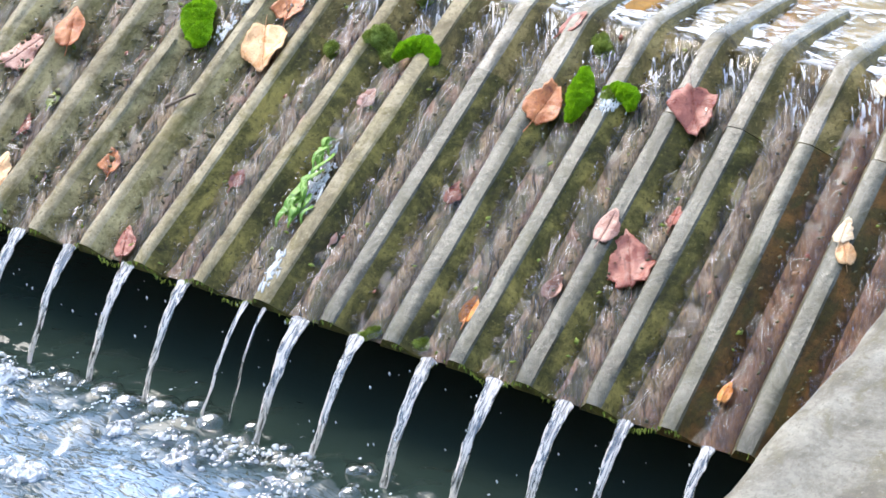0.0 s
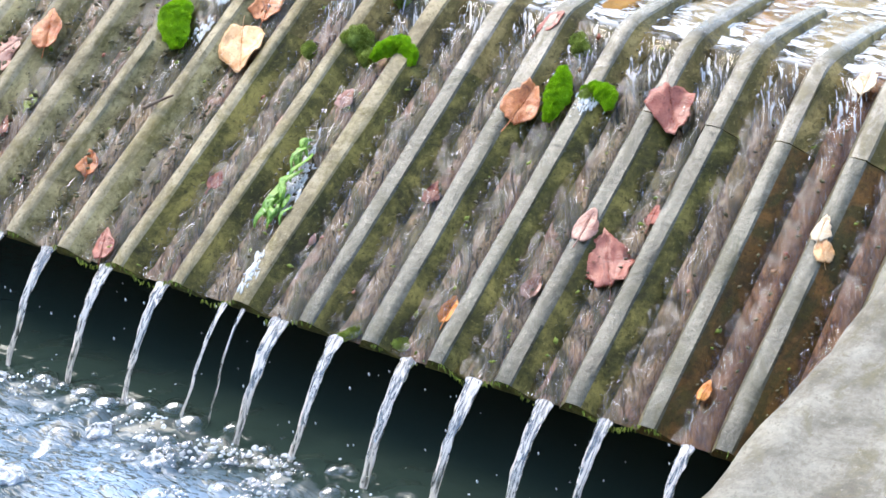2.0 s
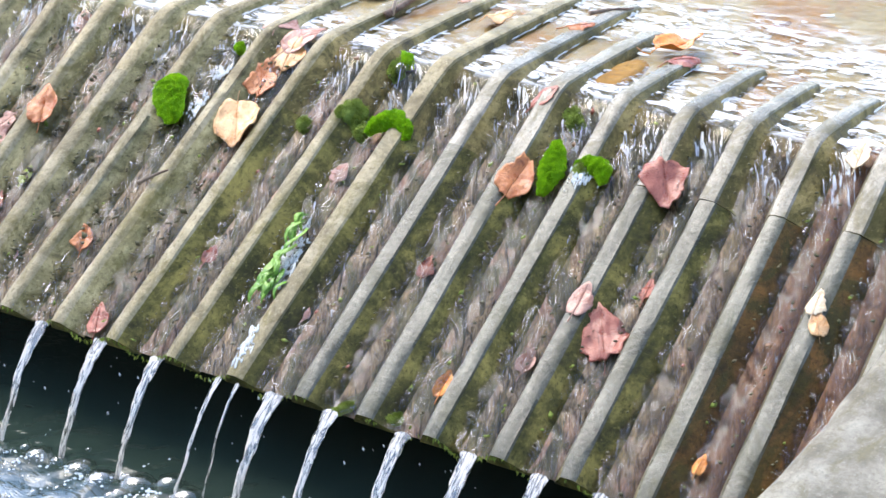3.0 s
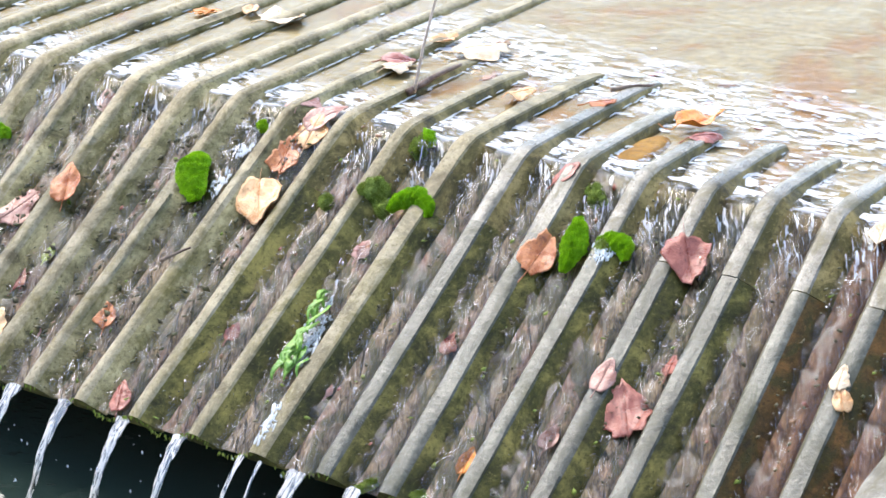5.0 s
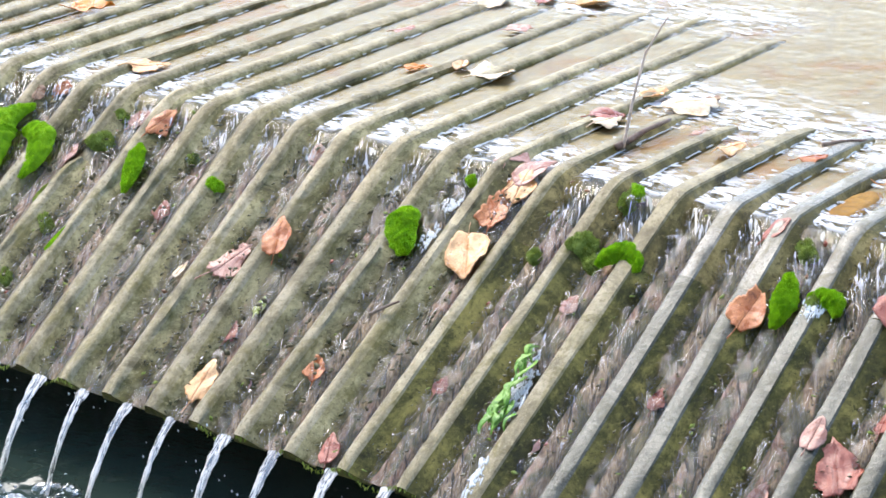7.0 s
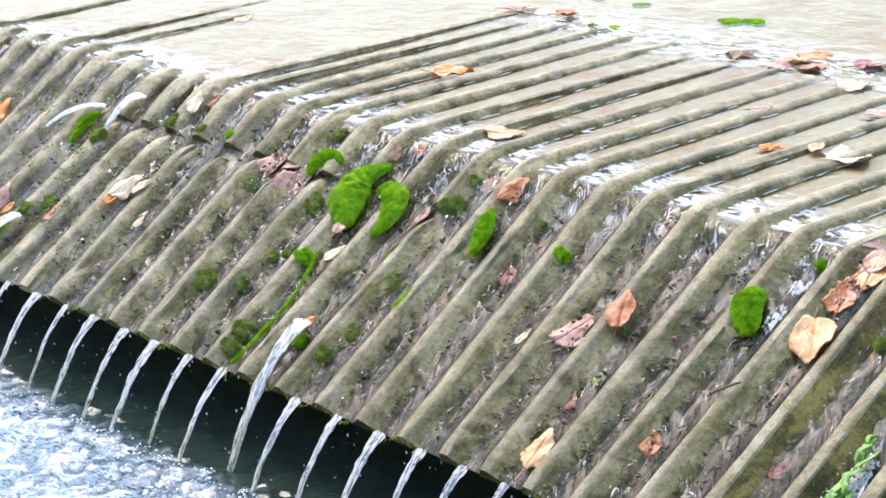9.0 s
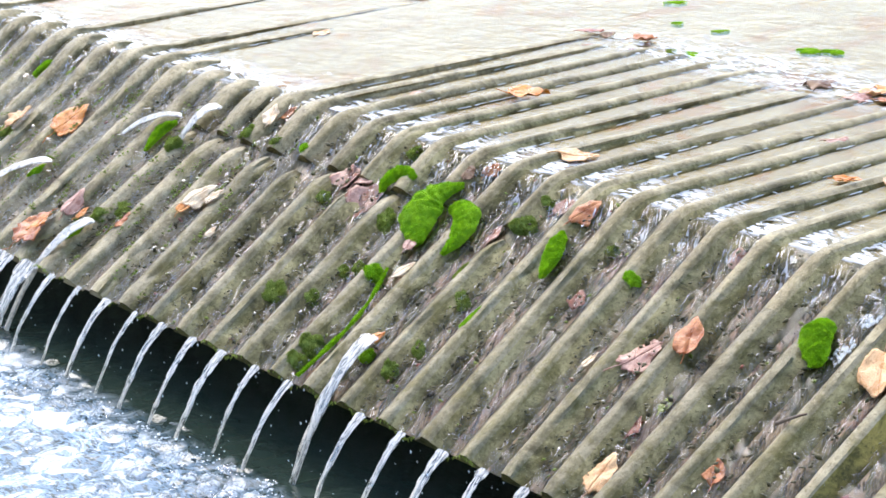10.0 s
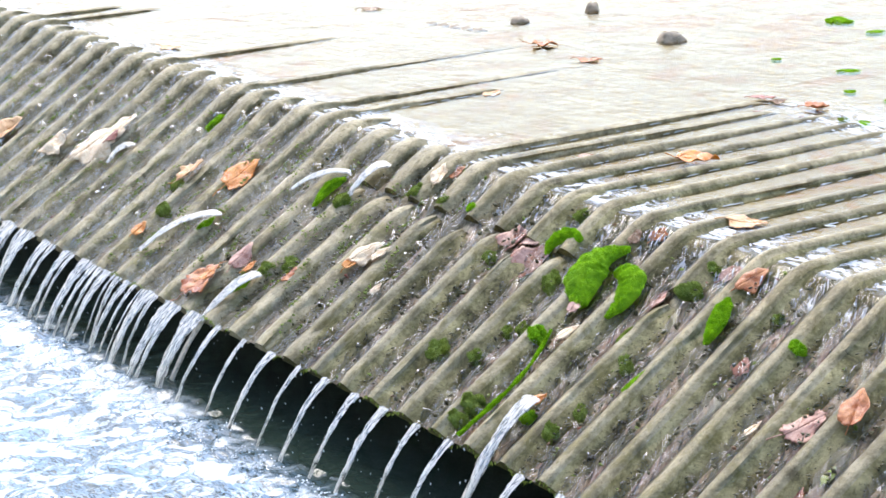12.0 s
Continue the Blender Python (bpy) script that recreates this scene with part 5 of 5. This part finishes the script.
# twig standing in the shallow water and a dark branch beside it
def stick(name, path, radius, material, label):
    verts, fs = [], []
    m = 8
    pts = [Vector(p) for p in path]
    fine = []
    for a, b in zip(pts, pts[1:]):
        for i in range(6):
            q = a.lerp(b, i / 6)
            fine.append(q + Vector((turb(q.x, q.y, 1, 9), turb(q.x, q.y, 2, 9), turb(q.x, q.y, 3, 9))) * 0.004)
    fine.append(pts[-1])
    for i, c in enumerate(fine):
        d = (fine[min(i + 1, len(fine) - 1)] - fine[max(i - 1, 0)]).normalized()
        s1 = d.orthogonal().normalized()
        s2 = d.cross(s1)
        rad = radius * (1 - 0.6 * i / len(fine)) * (1 + 0.15 * turb(i * 0.6, radius * 90, 0, 1))
        for j in range(m):
            a = 2 * math.pi * j / m
            verts.append(c + (s1 * math.cos(a) + s2 * math.sin(a)) * rad)
    for i in range(len(fine) - 1):
        for j in range(m):
            fs.append((i * m + j, i * m + (j + 1) % m, (i + 1) * m + (j + 1) % m, (i + 1) * m + j))
    fs += [tuple(reversed(range(m))), tuple(range((len(fine) - 1) * m, len(fine) * m))]
    return tagged(put(name, mesh_of(name, verts, fs, material)), label, "twig")


stick("twig", [(-1.130, 0.778, 0.368), (-1.123, 0.804, 0.455), (-1.110, 0.834, 0.545), (-1.068, 0.854, 0.618)], 0.0036, M_PALE_TWIG, "thin pale bent twig sticking up from the ribs")
stick("branch", [(-1.135, 0.765, 0.372), (-1.131, 0.85, 0.381), (-1.133, 0.940, 0.379)], 0.0075, M_TWIG, "short dark wet branch lying across a groove")
stick("twig", [(-0.80, 0.96, 0.374), (-0.775, 0.99, 0.376), (-0.745, 1.03, 0.372)], 0.005, M_TWIG, "short dark wet twig lying on a rib")
stick("twig", [(-1.335, 0.252, 0.166), (-1.285, 0.282, 0.192)], 0.004, M_TWIG, "small dark twig caught in a groove")


def stone(x, y, w, h, label, material=None):
    bm = bmesh.new()
    bmesh.ops.create_icosphere(bm, subdivisions=3, radius=1.0)
    for q in bm.verts:
        d = 1 + 0.28 * turb(q.co.x + x, q.co.y + y, q.co.z, 1.4) + 0.08 * turb(q.co.x, q.co.y, q.co.z + x, 5)
        q.co = Vector((q.co.x * 0.5 * w * d, q.co.y * 0.55 * w * d, q.co.z * 0.5 * h * d))
    me = bpy.data.meshes.new("stone")
    bm.to_mesh(me)
    bm.free()
    me.materials.append(material or M_STONE)
    me.polygons.foreach_set("use_smooth", [True] * len(me.polygons))
    ob = put("stone", me)
    ob.location = (x, y, 0.344 + 0.25 * h)
    return tagged(ob, label, "stone")


stone(-4.254, 2.03, 0.085, 0.06, "rough brown stone standing out of shallow water")
stone(-4.225, 2.05, 0.040, 0.04, "small brown stone beside a larger one")
stone(-4.854, 1.87, 0.062, 0.045, "mossy rounded stone in shallow water")
stone(-4.855, 2.18, 0.046, 0.06, "brown upright stone in shallow water")
for i in range(5):
    stone(-5.04 + i * 0.052, 1.64 + 0.012 * i, 0.05, 0.026, "flat grey stone awash in shallow water")

# ---- loose grit, algae and scraps caught in the grooves ----
def scraps(name, count, ylim, tones, sizes, seed, label, kmax=40, edge=False, kmin=-2, lift=0.0, cluster=1):
    r = random.Random(seed)
    for tone in tones:
        verts, fs = [], []
        for i in range(count):
            if i % cluster == 0:
                k, y = r.randrange(kmin, kmax), r.uniform(*ylim)
                y_at, off_at = y, r.uniform(-0.06, 0.06)
            if cluster > 1:
                y = min(ylim[1], max(ylim[0], y_at + r.gauss(0, 0.010)))
            off = off_at + r.gauss(0, 0.006) if cluster > 1 else r.choice((-1, 1)) * (r.uniform(0.017, 0.030) if edge else r.uniform(0.002, 0.026 + 2.4 * lift))
            x = 0.5 * (rib_x(k, y) + rib_x(k + 1, y)) + off
            nn = normal_at(y)
            c = Vector((x, y, height(y))) - nn * (HIGH - 0.011 - lift - abs(off) * 0.30)
            s = r.uniform(*sizes)
            a = Vector((r.uniform(-.5, .5), r.uniform(-1, 1), r.uniform(-.4, .4))).normalized()
            b = a.cross(nn).normalized()
            if b.length < 0.5:
                continue
            i0 = len(verts)
            verts += [c + a * s * 1.3, c + b * s * 0.7 + nn * s * 0.1, c - a * s, c - b * s * 0.8 - nn * s * 0.1, c + nn * s * r.uniform(0.1, 0.35), c - nn * s * 0.2]
            fs += [(i0, i0 + 1, i0 + 4), (i0 + 1, i0 + 2, i0 + 4), (i0 + 2, i0 + 3, i0 + 4), (i0 + 3, i0, i0 + 4),
                   (i0 + 1, i0, i0 + 5), (i0 + 2, i0 + 1, i0 + 5), (i0 + 3, i0 + 2, i0 + 5), (i0, i0 + 3, i0 + 5)]
        mat = LEAF[tone] if tone in LEAF else MOSS[tone[:-5]] if tone.endswith("_moss") else M_GRIT
        tagged(put(name, mesh_of(name, verts, fs, mat)), label, "debris", kind="stuff")


scraps("drowned_tufts", 3000, (0.02, 0.50), ("dark_moss",), (0.002, 0.0055), 22, "dark weed tufts standing in the film of water", 46, False, 24, 0.007, 14)
scraps("leaf_mush", 1300, (0.02, 0.56), ("stone",), (0.003, 0.009), 21, "sodden brown leaf mush lying in the grooves", 30, False, 9)
scraps("groove_grit", 2600, (0.0, 0.6), ("stone",), (0.0015, 0.005), 3, "dark grit and pebbles caught in the grooves", 40, True)
scraps("algae_tufts", 260, (0.0, 0.58), ("dark_moss",), (0.002, 0.007), 5, "dark green algae tufts in the grooves", 34, True)
scraps("leaf_scraps", 40, (0.0, 0.6), ("maroon", "brown"), (0.003, 0.008), 8, "reddish brown leaf scraps in the grooves")

# ---- bubbles and froth on the pool ----
def bubble_mat():
    m, nt, ln, bs = nodes_of("bubble_film")
    nt.remove(bs)
    tr = nt.new("ShaderNodeBsdfTransparent")
    gl = nt.new("ShaderNodeBsdfGlossy")
    gl.inputs["Roughness"].default_value = 0.03
    lw = nt.new("ShaderNodeLayerWeight")
    mx = nt.new("ShaderNodeMixShader")
    ln.new(ramp(nt, ln, lw.outputs["Facing"], [(0.15, grey(0.06)), (0.65, grey(0.24)), (0.95, grey(0.85))]), mx.inputs[0])
    ln.new(tr.outputs[0], mx.inputs[1])
    ln.new(gl.outputs[0], mx.inputs[2])
    ln.new(mx.outputs[0], nt["Material Output"].inputs["Surface"])
    return m


def froth_mat():
    m, nt, ln, bs = nodes_of("white_froth")
    n = noise_of(nt, ln, coords(nt, ln, 300), 3, 0.6)
    ln.new(ramp(nt, ln, n, [(0.3, (0.50, 0.56, 0.60)), (0.7, (0.84, 0.87, 0.88))]), bs.inputs["Base Color"])
    bs.inputs["Roughness"].default_value = 0.15
    return m


def foam_mat():
    """Bubble film thick enough to look milky."""
    m, nt, ln, bs = nodes_of("foam_film")
    tr = nt.new("ShaderNodeBsdfTransparent")
    mx = nt.new("ShaderNodeMixShader")
    bs.inputs["Base Color"].default_value = (0.80, 0.82, 0.80, 1)
    bs.inputs["Roughness"].default_value = 0.06
    mx.inputs[0].default_value = 0.62
    ln.new(tr.outputs[0], mx.inputs[1])
    ln.new(bs.outputs[0], mx.inputs[2])
    ln.new(mx.outputs[0], nt["Material Output"].inputs["Surface"])
    return m


M_BUBBLE, M_FROTH, M_FOAM = bubble_mat(), froth_mat(), foam_mat()
DOME = []
for i in range(5):
    for j in range(10):
        e, a = math.pi / 2 * i / 5, 2 * math.pi * j / 10
        DOME.append(Vector((math.cos(e) * math.cos(a), math.cos(e) * math.sin(a), math.sin(e))))
DOME.append(Vector((0, 0, 1)))
DOME_F = [(i * 10 + j, i * 10 + (j + 1) % 10, (i + 1) * 10 + (j + 1) % 10, (i + 1) * 10 + j) for i in range(4) for j in range(10)]
DOME_F += [(40 + j, 40 + (j + 1) % 10, 50) for j in range(10)]


def domes(name, spots, material, label):
    verts, fs = [], []
    for x, y, s, flat, *up in spots:
        i0 = len(verts)
        z = pool_z(x, y) - 0.0015 + sum(up)
        verts += [Vector((x + q.x * s * (1 + 0.25 * turb(x * 40, q.x, q.y, 1.5)), y + q.y * s * (1 + 0.25 * turb(y * 40, q.y, q.x, 1.5)), z + q.z * s * flat)) for q in DOME]
        fs += [tuple(i0 + i for i in f) for f in DOME_F]
    return tagged(put(name, mesh_of(name, verts, fs, material)), label, "bubbles", kind="stuff")


def foam_cap_mat():
    """Fine bubbles heaped into a cap: milky with clear gaps."""
    m, nt, ln, bs = nodes_of("foam_cap")
    tr, mx = nt.new("ShaderNodeBsdfTransparent"), nt.new("ShaderNodeMixShader")
    cells = nt.new("ShaderNodeTexVoronoi")
    cells.inputs["Scale"].default_value = 1.0
    ln.new(coords(nt, ln, 210), cells.inputs["Vector"])
    n = noise_of(nt, ln, coords(nt, ln, 70), 4, 0.6, 0.6)
    bs.inputs["Base Color"].default_value = (0.82, 0.84, 0.84, 1)
    bs.inputs["Roughness"].default_value = 0.08
    ln.new(bump(nt, ln, cells.outputs["Distance"], 0.9, 0.004), bs.inputs["Normal"])
    ln.new(ramp(nt, ln, n, [(0.38, grey(0.12)), (0.58, grey(0.85))]), mx.inputs[0])
    ln.new(tr.outputs[0], mx.inputs[1])
    ln.new(bs.outputs[0], mx.inputs[2])
    ln.new(mx.outputs[0], nt["Material Output"].inputs["Surface"])
    return m


M_CAP = foam_cap_mat()


def foam_cap(x, y, size, seed):
    verts, fs = [], []
    n, m = 9, 22
    for i in range(n):
        e = math.pi / 2 * i / n
        for j in range(m):
            a = 2 * math.pi * j / m
            q = 1 + 0.35 * turb(math.cos(a) + seed, math.sin(a), e, 1.4) + 0.10 * turb(math.cos(a) * 3 + seed, math.sin(a) * 3, e * 3, 1.5)
            verts.append((size * q * math.cos(e) * math.cos(a), size * q * math.cos(e) * math.sin(a), 0.62 * size * q * math.sin(e) - 0.003))
    verts.append((0, 0, 0.62 * size))
    fs = [(i * m + j, i * m + (j + 1) % m, (i + 1) * m + (j + 1) % m, (i + 1) * m + j) for i in range(n - 1) for j in range(m)]
    fs += [((n - 1) * m + j, (n - 1) * m + (j + 1) % m, n * m) for j in range(m)]
    ob = put("foam_cap", mesh_of("foam_cap", verts, fs, M_CAP))
    ob.location = (x, y, pool_z(x, y))
    return tagged(ob, "rounded cap of white foam floating on the pool", "foam", group="foam caps on the pool")


r = random.Random(12)
feet = []
for k in range(-2, 48):
    feet.append(0.5 * (LOW[k] + LOW[k + 1]))
spots = []
for i in range(240):
    x = r.choice(feet) + r.gauss(0, 0.05)
    y = -0.15 - abs(r.gauss(0.03, 0.20)) + (0.09 if r.random() < 0.25 else 0)
    spots.append((x, y, min(0.03, r.lognormvariate(-4.75, 0.5)), r.uniform(0.6, 1.0)))
for i in range(60):
    spots.append((r.uniform(-2.3, -0.3), -0.10 - abs(r.gauss(0.05, 0.14)), r.uniform(0.012, 0.034), r.uniform(0.55, 0.8)))
caps = random.Random(5)
for i in range(46):
    foam_cap(caps.uniform(-2.7, -0.5), -0.17 - abs(caps.gauss(0.04, 0.16)), caps.uniform(0.010, 0.030), i * 3.1)
heaps, film = [], []
for i in range(45):
    hx, hy, hs = r.uniform(-2.6, -0.2), -0.12 - abs(r.gauss(0.10, 0.14)), r.uniform(0.010, 0.040)
    if r.random() < 0.6:
        hx = r.choice(feet[4:22]) + r.gauss(0, 0.04)
    for q in range(int(14 + 26000 * hs * hs)):
        a, f = r.uniform(0, 6.283), math.sqrt(r.random())
        s = r.lognormvariate(-5.3, 0.45) * (0.7 + 10 * hs)
        spot_at = (hx + hs * 1.25 * f * math.cos(a), hy + hs * f * math.sin(a), s, r.uniform(0.7, 1.0), 0.45 * hs * (1 - f * f))
        (heaps if r.random() < 0.55 and s < 0.0065 else film).append(spot_at)
domes("foam_raft", heaps, M_FOAM, "heaps of pale foam bubbles drifting on the pool")
domes("foam_raft", film, M_BUBBLE, "heaps of clear foam bubbles drifting on the pool")
domes("bubbles", spots, M_BUBBLE, "clear round bubbles floating on the pool")
spots = []
for i in range(4200):
    x = r.choice(feet) + r.gauss(0, 0.028)
    y = -0.145 - abs(r.gauss(0.0, 0.035)) * (1.0 + max(0, (-x - 2.2) * 0.9)) + r.uniform(-0.012, 0.012)
    if x < -0.9 or r.random() < 0.45:
        spots.append((x, y, r.uniform(0.001, 0.0036), r.uniform(0.4, 1.0)))
domes("froth", spots, M_FROTH, "white froth where the jets strike the pool")
spots = []
for i in range(420):
    spots.append((r.uniform(-5.5, 0.1), r.uniform(-0.14, 0.12), r.uniform(0.001, 0.0034), 0.4))
domes("froth_specks", spots, M_FROTH, "small white froth specks on dark water")

# ---- white flecks standing in for sky glitter along the rib edges and at the rib ends of the apron ----
def glitter_flecks(spots, label):
    verts, fs = [], []
    for x, y, sx, sy, turn in spots:
        i0 = len(verts)
        z = upper_z(x, y) - 0.0006
        ca, sa = math.cos(turn), math.sin(turn)
        for q in DOME:
            wob = 1 + 0.45 * turb(x * 30 + q.x, y * 30 + q.y, 0, 1.6)
            px, py = q.x * sx * wob, q.y * sy * wob
            verts.append(Vector((x + px * ca - py * sa, y + px * sa + py * ca, z + 0.0022 * q.z)))
        fs += [tuple(i0 + i for i in f) for f in DOME_F]
    return tagged(put("glitter_flecks", mesh_of("glitter_flecks", verts, fs, M_FOAM)), label, "water", kind="stuff")


spots = []
for k in range(-3, 32):
    stop = min(APRON_END.get(k, 1.55), 1.25)
    y = 0.66
    while y < stop:
        l = r.uniform(0.006, 0.022)
        if r.random() < 0.62 * (1.0 - 0.5 * (y - 0.66) / 0.6):
            spots.append((rib_x(k, y) + 0.0225 + r.gauss(0, 0.0015), y, r.uniform(0.0012, 0.0030), l, 0.0))
        y += l * 1.6
    for i in range(12 if k < 24 else 6):
        y = 0.625 + abs(r.gauss(0, 0.11))
        s = min(0.016, r.lognormvariate(-5.3, 0.6))
        spots.append((rib_x(k, y) + r.uniform(0.024, 0.105), y, s, s * r.uniform(0.15, 0.6), r.uniform(-0.6, 0.6)))
for i in range(420):
    x = r.uniform(-1.45, 0.1)
    ends = 0.86 - 0.16 * x
    y = min(1.35, max(0.70, ends + r.gauss(0.02, 0.09)))
    spots.append((x, y, min(0.04, r.lognormvariate(-4.5, 0.6)), r.uniform(0.0015, 0.008), r.uniform(-0.4, 0.4)))
for i in range(220):
    spots.append((r.uniform(-3.3, -1.3), r.gauss(1.69, 0.05), r.uniform(0.004, 0.022), r.uniform(0.002, 0.005), r.uniform(-0.25, 0.25)))
glitter_flecks(spots, "white flecks standing in for sky glitter along the rib edges")

# ---- splashes where weed, moss and grit part the stream ----
verts, fs = [], []
for cx, cy, ax, ay, count in ((-0.958, 0.205, 0.020, 0.060, 170), (-1.340, 0.425, 0.018, 0.022, 70), (-0.508, 0.448, 0.020, 0.018, 60), (-0.925, 0.045, 0.012, 0.035, 80), (-1.335, 0.500, 0.025, 0.012, 60)):
    for i in range(count):
        y = cy + r.gauss(0, 0.5) * ay
        x = cx + r.gauss(0, 0.5) * ax - 0.12 * (y - cy)
        nn = normal_at(y)
        c = Vector((x, y, height(y))) + nn * (bed(x, y) + 0.0005)
        a = Vector((-0.4 + 0.3 * r.random(), 1, 0.6)).normalized()
        a = (a - nn * a.dot(nn)).normalized()
        b = nn.cross(a)
        sa, sb = r.lognormvariate(-5.4, 0.5), r.lognormvariate(-6.3, 0.4)
        i0 = len(verts)
        verts += [c + a * q.x * sa * (1 + 0.4 * turb(x * 60 + q.x, q.y, y, 1.5)) + b * q.y * sb + nn * q.z * min(sb, 0.002) for q in DOME]
        fs += [tuple(i0 + j for j in f) for f in DOME_F]
tagged(put("splash", mesh_of("splash", verts, fs, M_FOAM)), "white splashes round weed and moss in the grooves", "water", kind="stuff")

# ---- weed fringe along the lip ----
verts, fs = [], []
for i in range(3000):
    x = r.uniform(-4.2, 0.12)
    if turb(x, 0.3, 1.0, 9) + 0.5 * turb(x, 0.7, 2.0, 31) < r.uniform(-0.25, 0.45):
        continue
    k0 = min(range(-2, 40), key=lambda k: abs(LOW[k] - x))
    d = abs(x - LOW[k0])
    c = Vector((x, -0.004 + r.uniform(-0.002, 0.004), -0.003 - 0.62 * HIGH * min(1.0, max(0.0, (d - 0.012) / 0.042)) - r.uniform(0.0, 0.006)))
    l, b = r.uniform(0.003, 0.009), r.uniform(0.0006, 0.0016)
    tip = c + Vector((r.uniform(-0.5, 0.5) * l, -0.35 * l * r.random(), -l))
    side = Vector((math.cos(i), math.sin(i), 0)) * b
    i0 = len(verts)
    verts += [c - side, c + side, c.lerp(tip, 0.6) + side * 0.8, tip, c.lerp(tip, 0.6) - side * 0.8]
    fs += [(i0, i0 + 1, i0 + 2, i0 + 4), (i0 + 4, i0 + 2, i0 + 3)]
tagged(put("lip_weed", mesh_of("lip_weed", verts, fs, MOSS["dark"], False)), "dark green weed fringe hanging along the lip", "moss", kind="stuff")

# ---- drops thrown off the jets ----
verts, fs = [], []
for i in range(360):
    x, t = r.choice(feet) + r.gauss(0, 0.03), r.random() * 0.12
    y, z = -0.99 * t * r.uniform(0.6, 1.2), -0.02 - 0.62 * t - 4.9 * t * t + r.uniform(-0.02, 0.02)
    s = r.uniform(0.0009, 0.0026)
    i0 = len(verts)
    c = Vector((x, y, max(z, POOL + 0.004)))
    verts += [c + Vector(d) * s for d in ((1, 0, 0), (0, 1, 0), (-1, 0, 0), (0, -1, 0), (0, -0.3, 1.8), (0, 0.2, -1.6))]
    fs += [(i0, i0 + 1, i0 + 4), (i0 + 1, i0 + 2, i0 + 4), (i0 + 2, i0 + 3, i0 + 4), (i0 + 3, i0, i0 + 4),
           (i0 + 1, i0, i0 + 5), (i0 + 2, i0 + 1, i0 + 5), (i0 + 3, i0 + 2, i0 + 5), (i0, i0 + 3, i0 + 5)]
tagged(put("water_drops", mesh_of("water_drops", verts, fs, M_FROTH)), "small drops of water falling beside the jets", "water", kind="stuff")

# ---- beads of water and pale specks on the rib flanks ----
verts, fs = [], []
for i in range(2200):
    k = r.randrange(-2, 34) if i % 3 else r.randrange(-2, 12)
    y = r.uniform(0.0, 0.56)
    x0 = rib_x(k, y)
    f = r.random()
    nn = normal_at(y)
    c = Vector((x0 + 0.016 + 0.030 * f, y, height(y))) - nn * (0.004 + 0.024 * f)
    out = (nn + Vector((0.85, 0, 0))).normalized()
    a = Vector((0, 1, 0.63)).normalized()
    b = out.cross(a).normalized()
    s = r.lognormvariate(-7.25, 0.45)
    i0 = len(verts)
    verts += [c + a * s * 1.4, c + b * s, c - a * s * 1.4, c - b * s, c + out * s]
    fs += [(i0 + j, i0 + (j + 1) % 4, i0 + 4) for j in range(4)]
tagged(put("water_beads", mesh_of("water_beads", verts, fs, M_BUBBLE)), "tiny water beads on the algae-covered rib flanks", "water", kind="stuff")
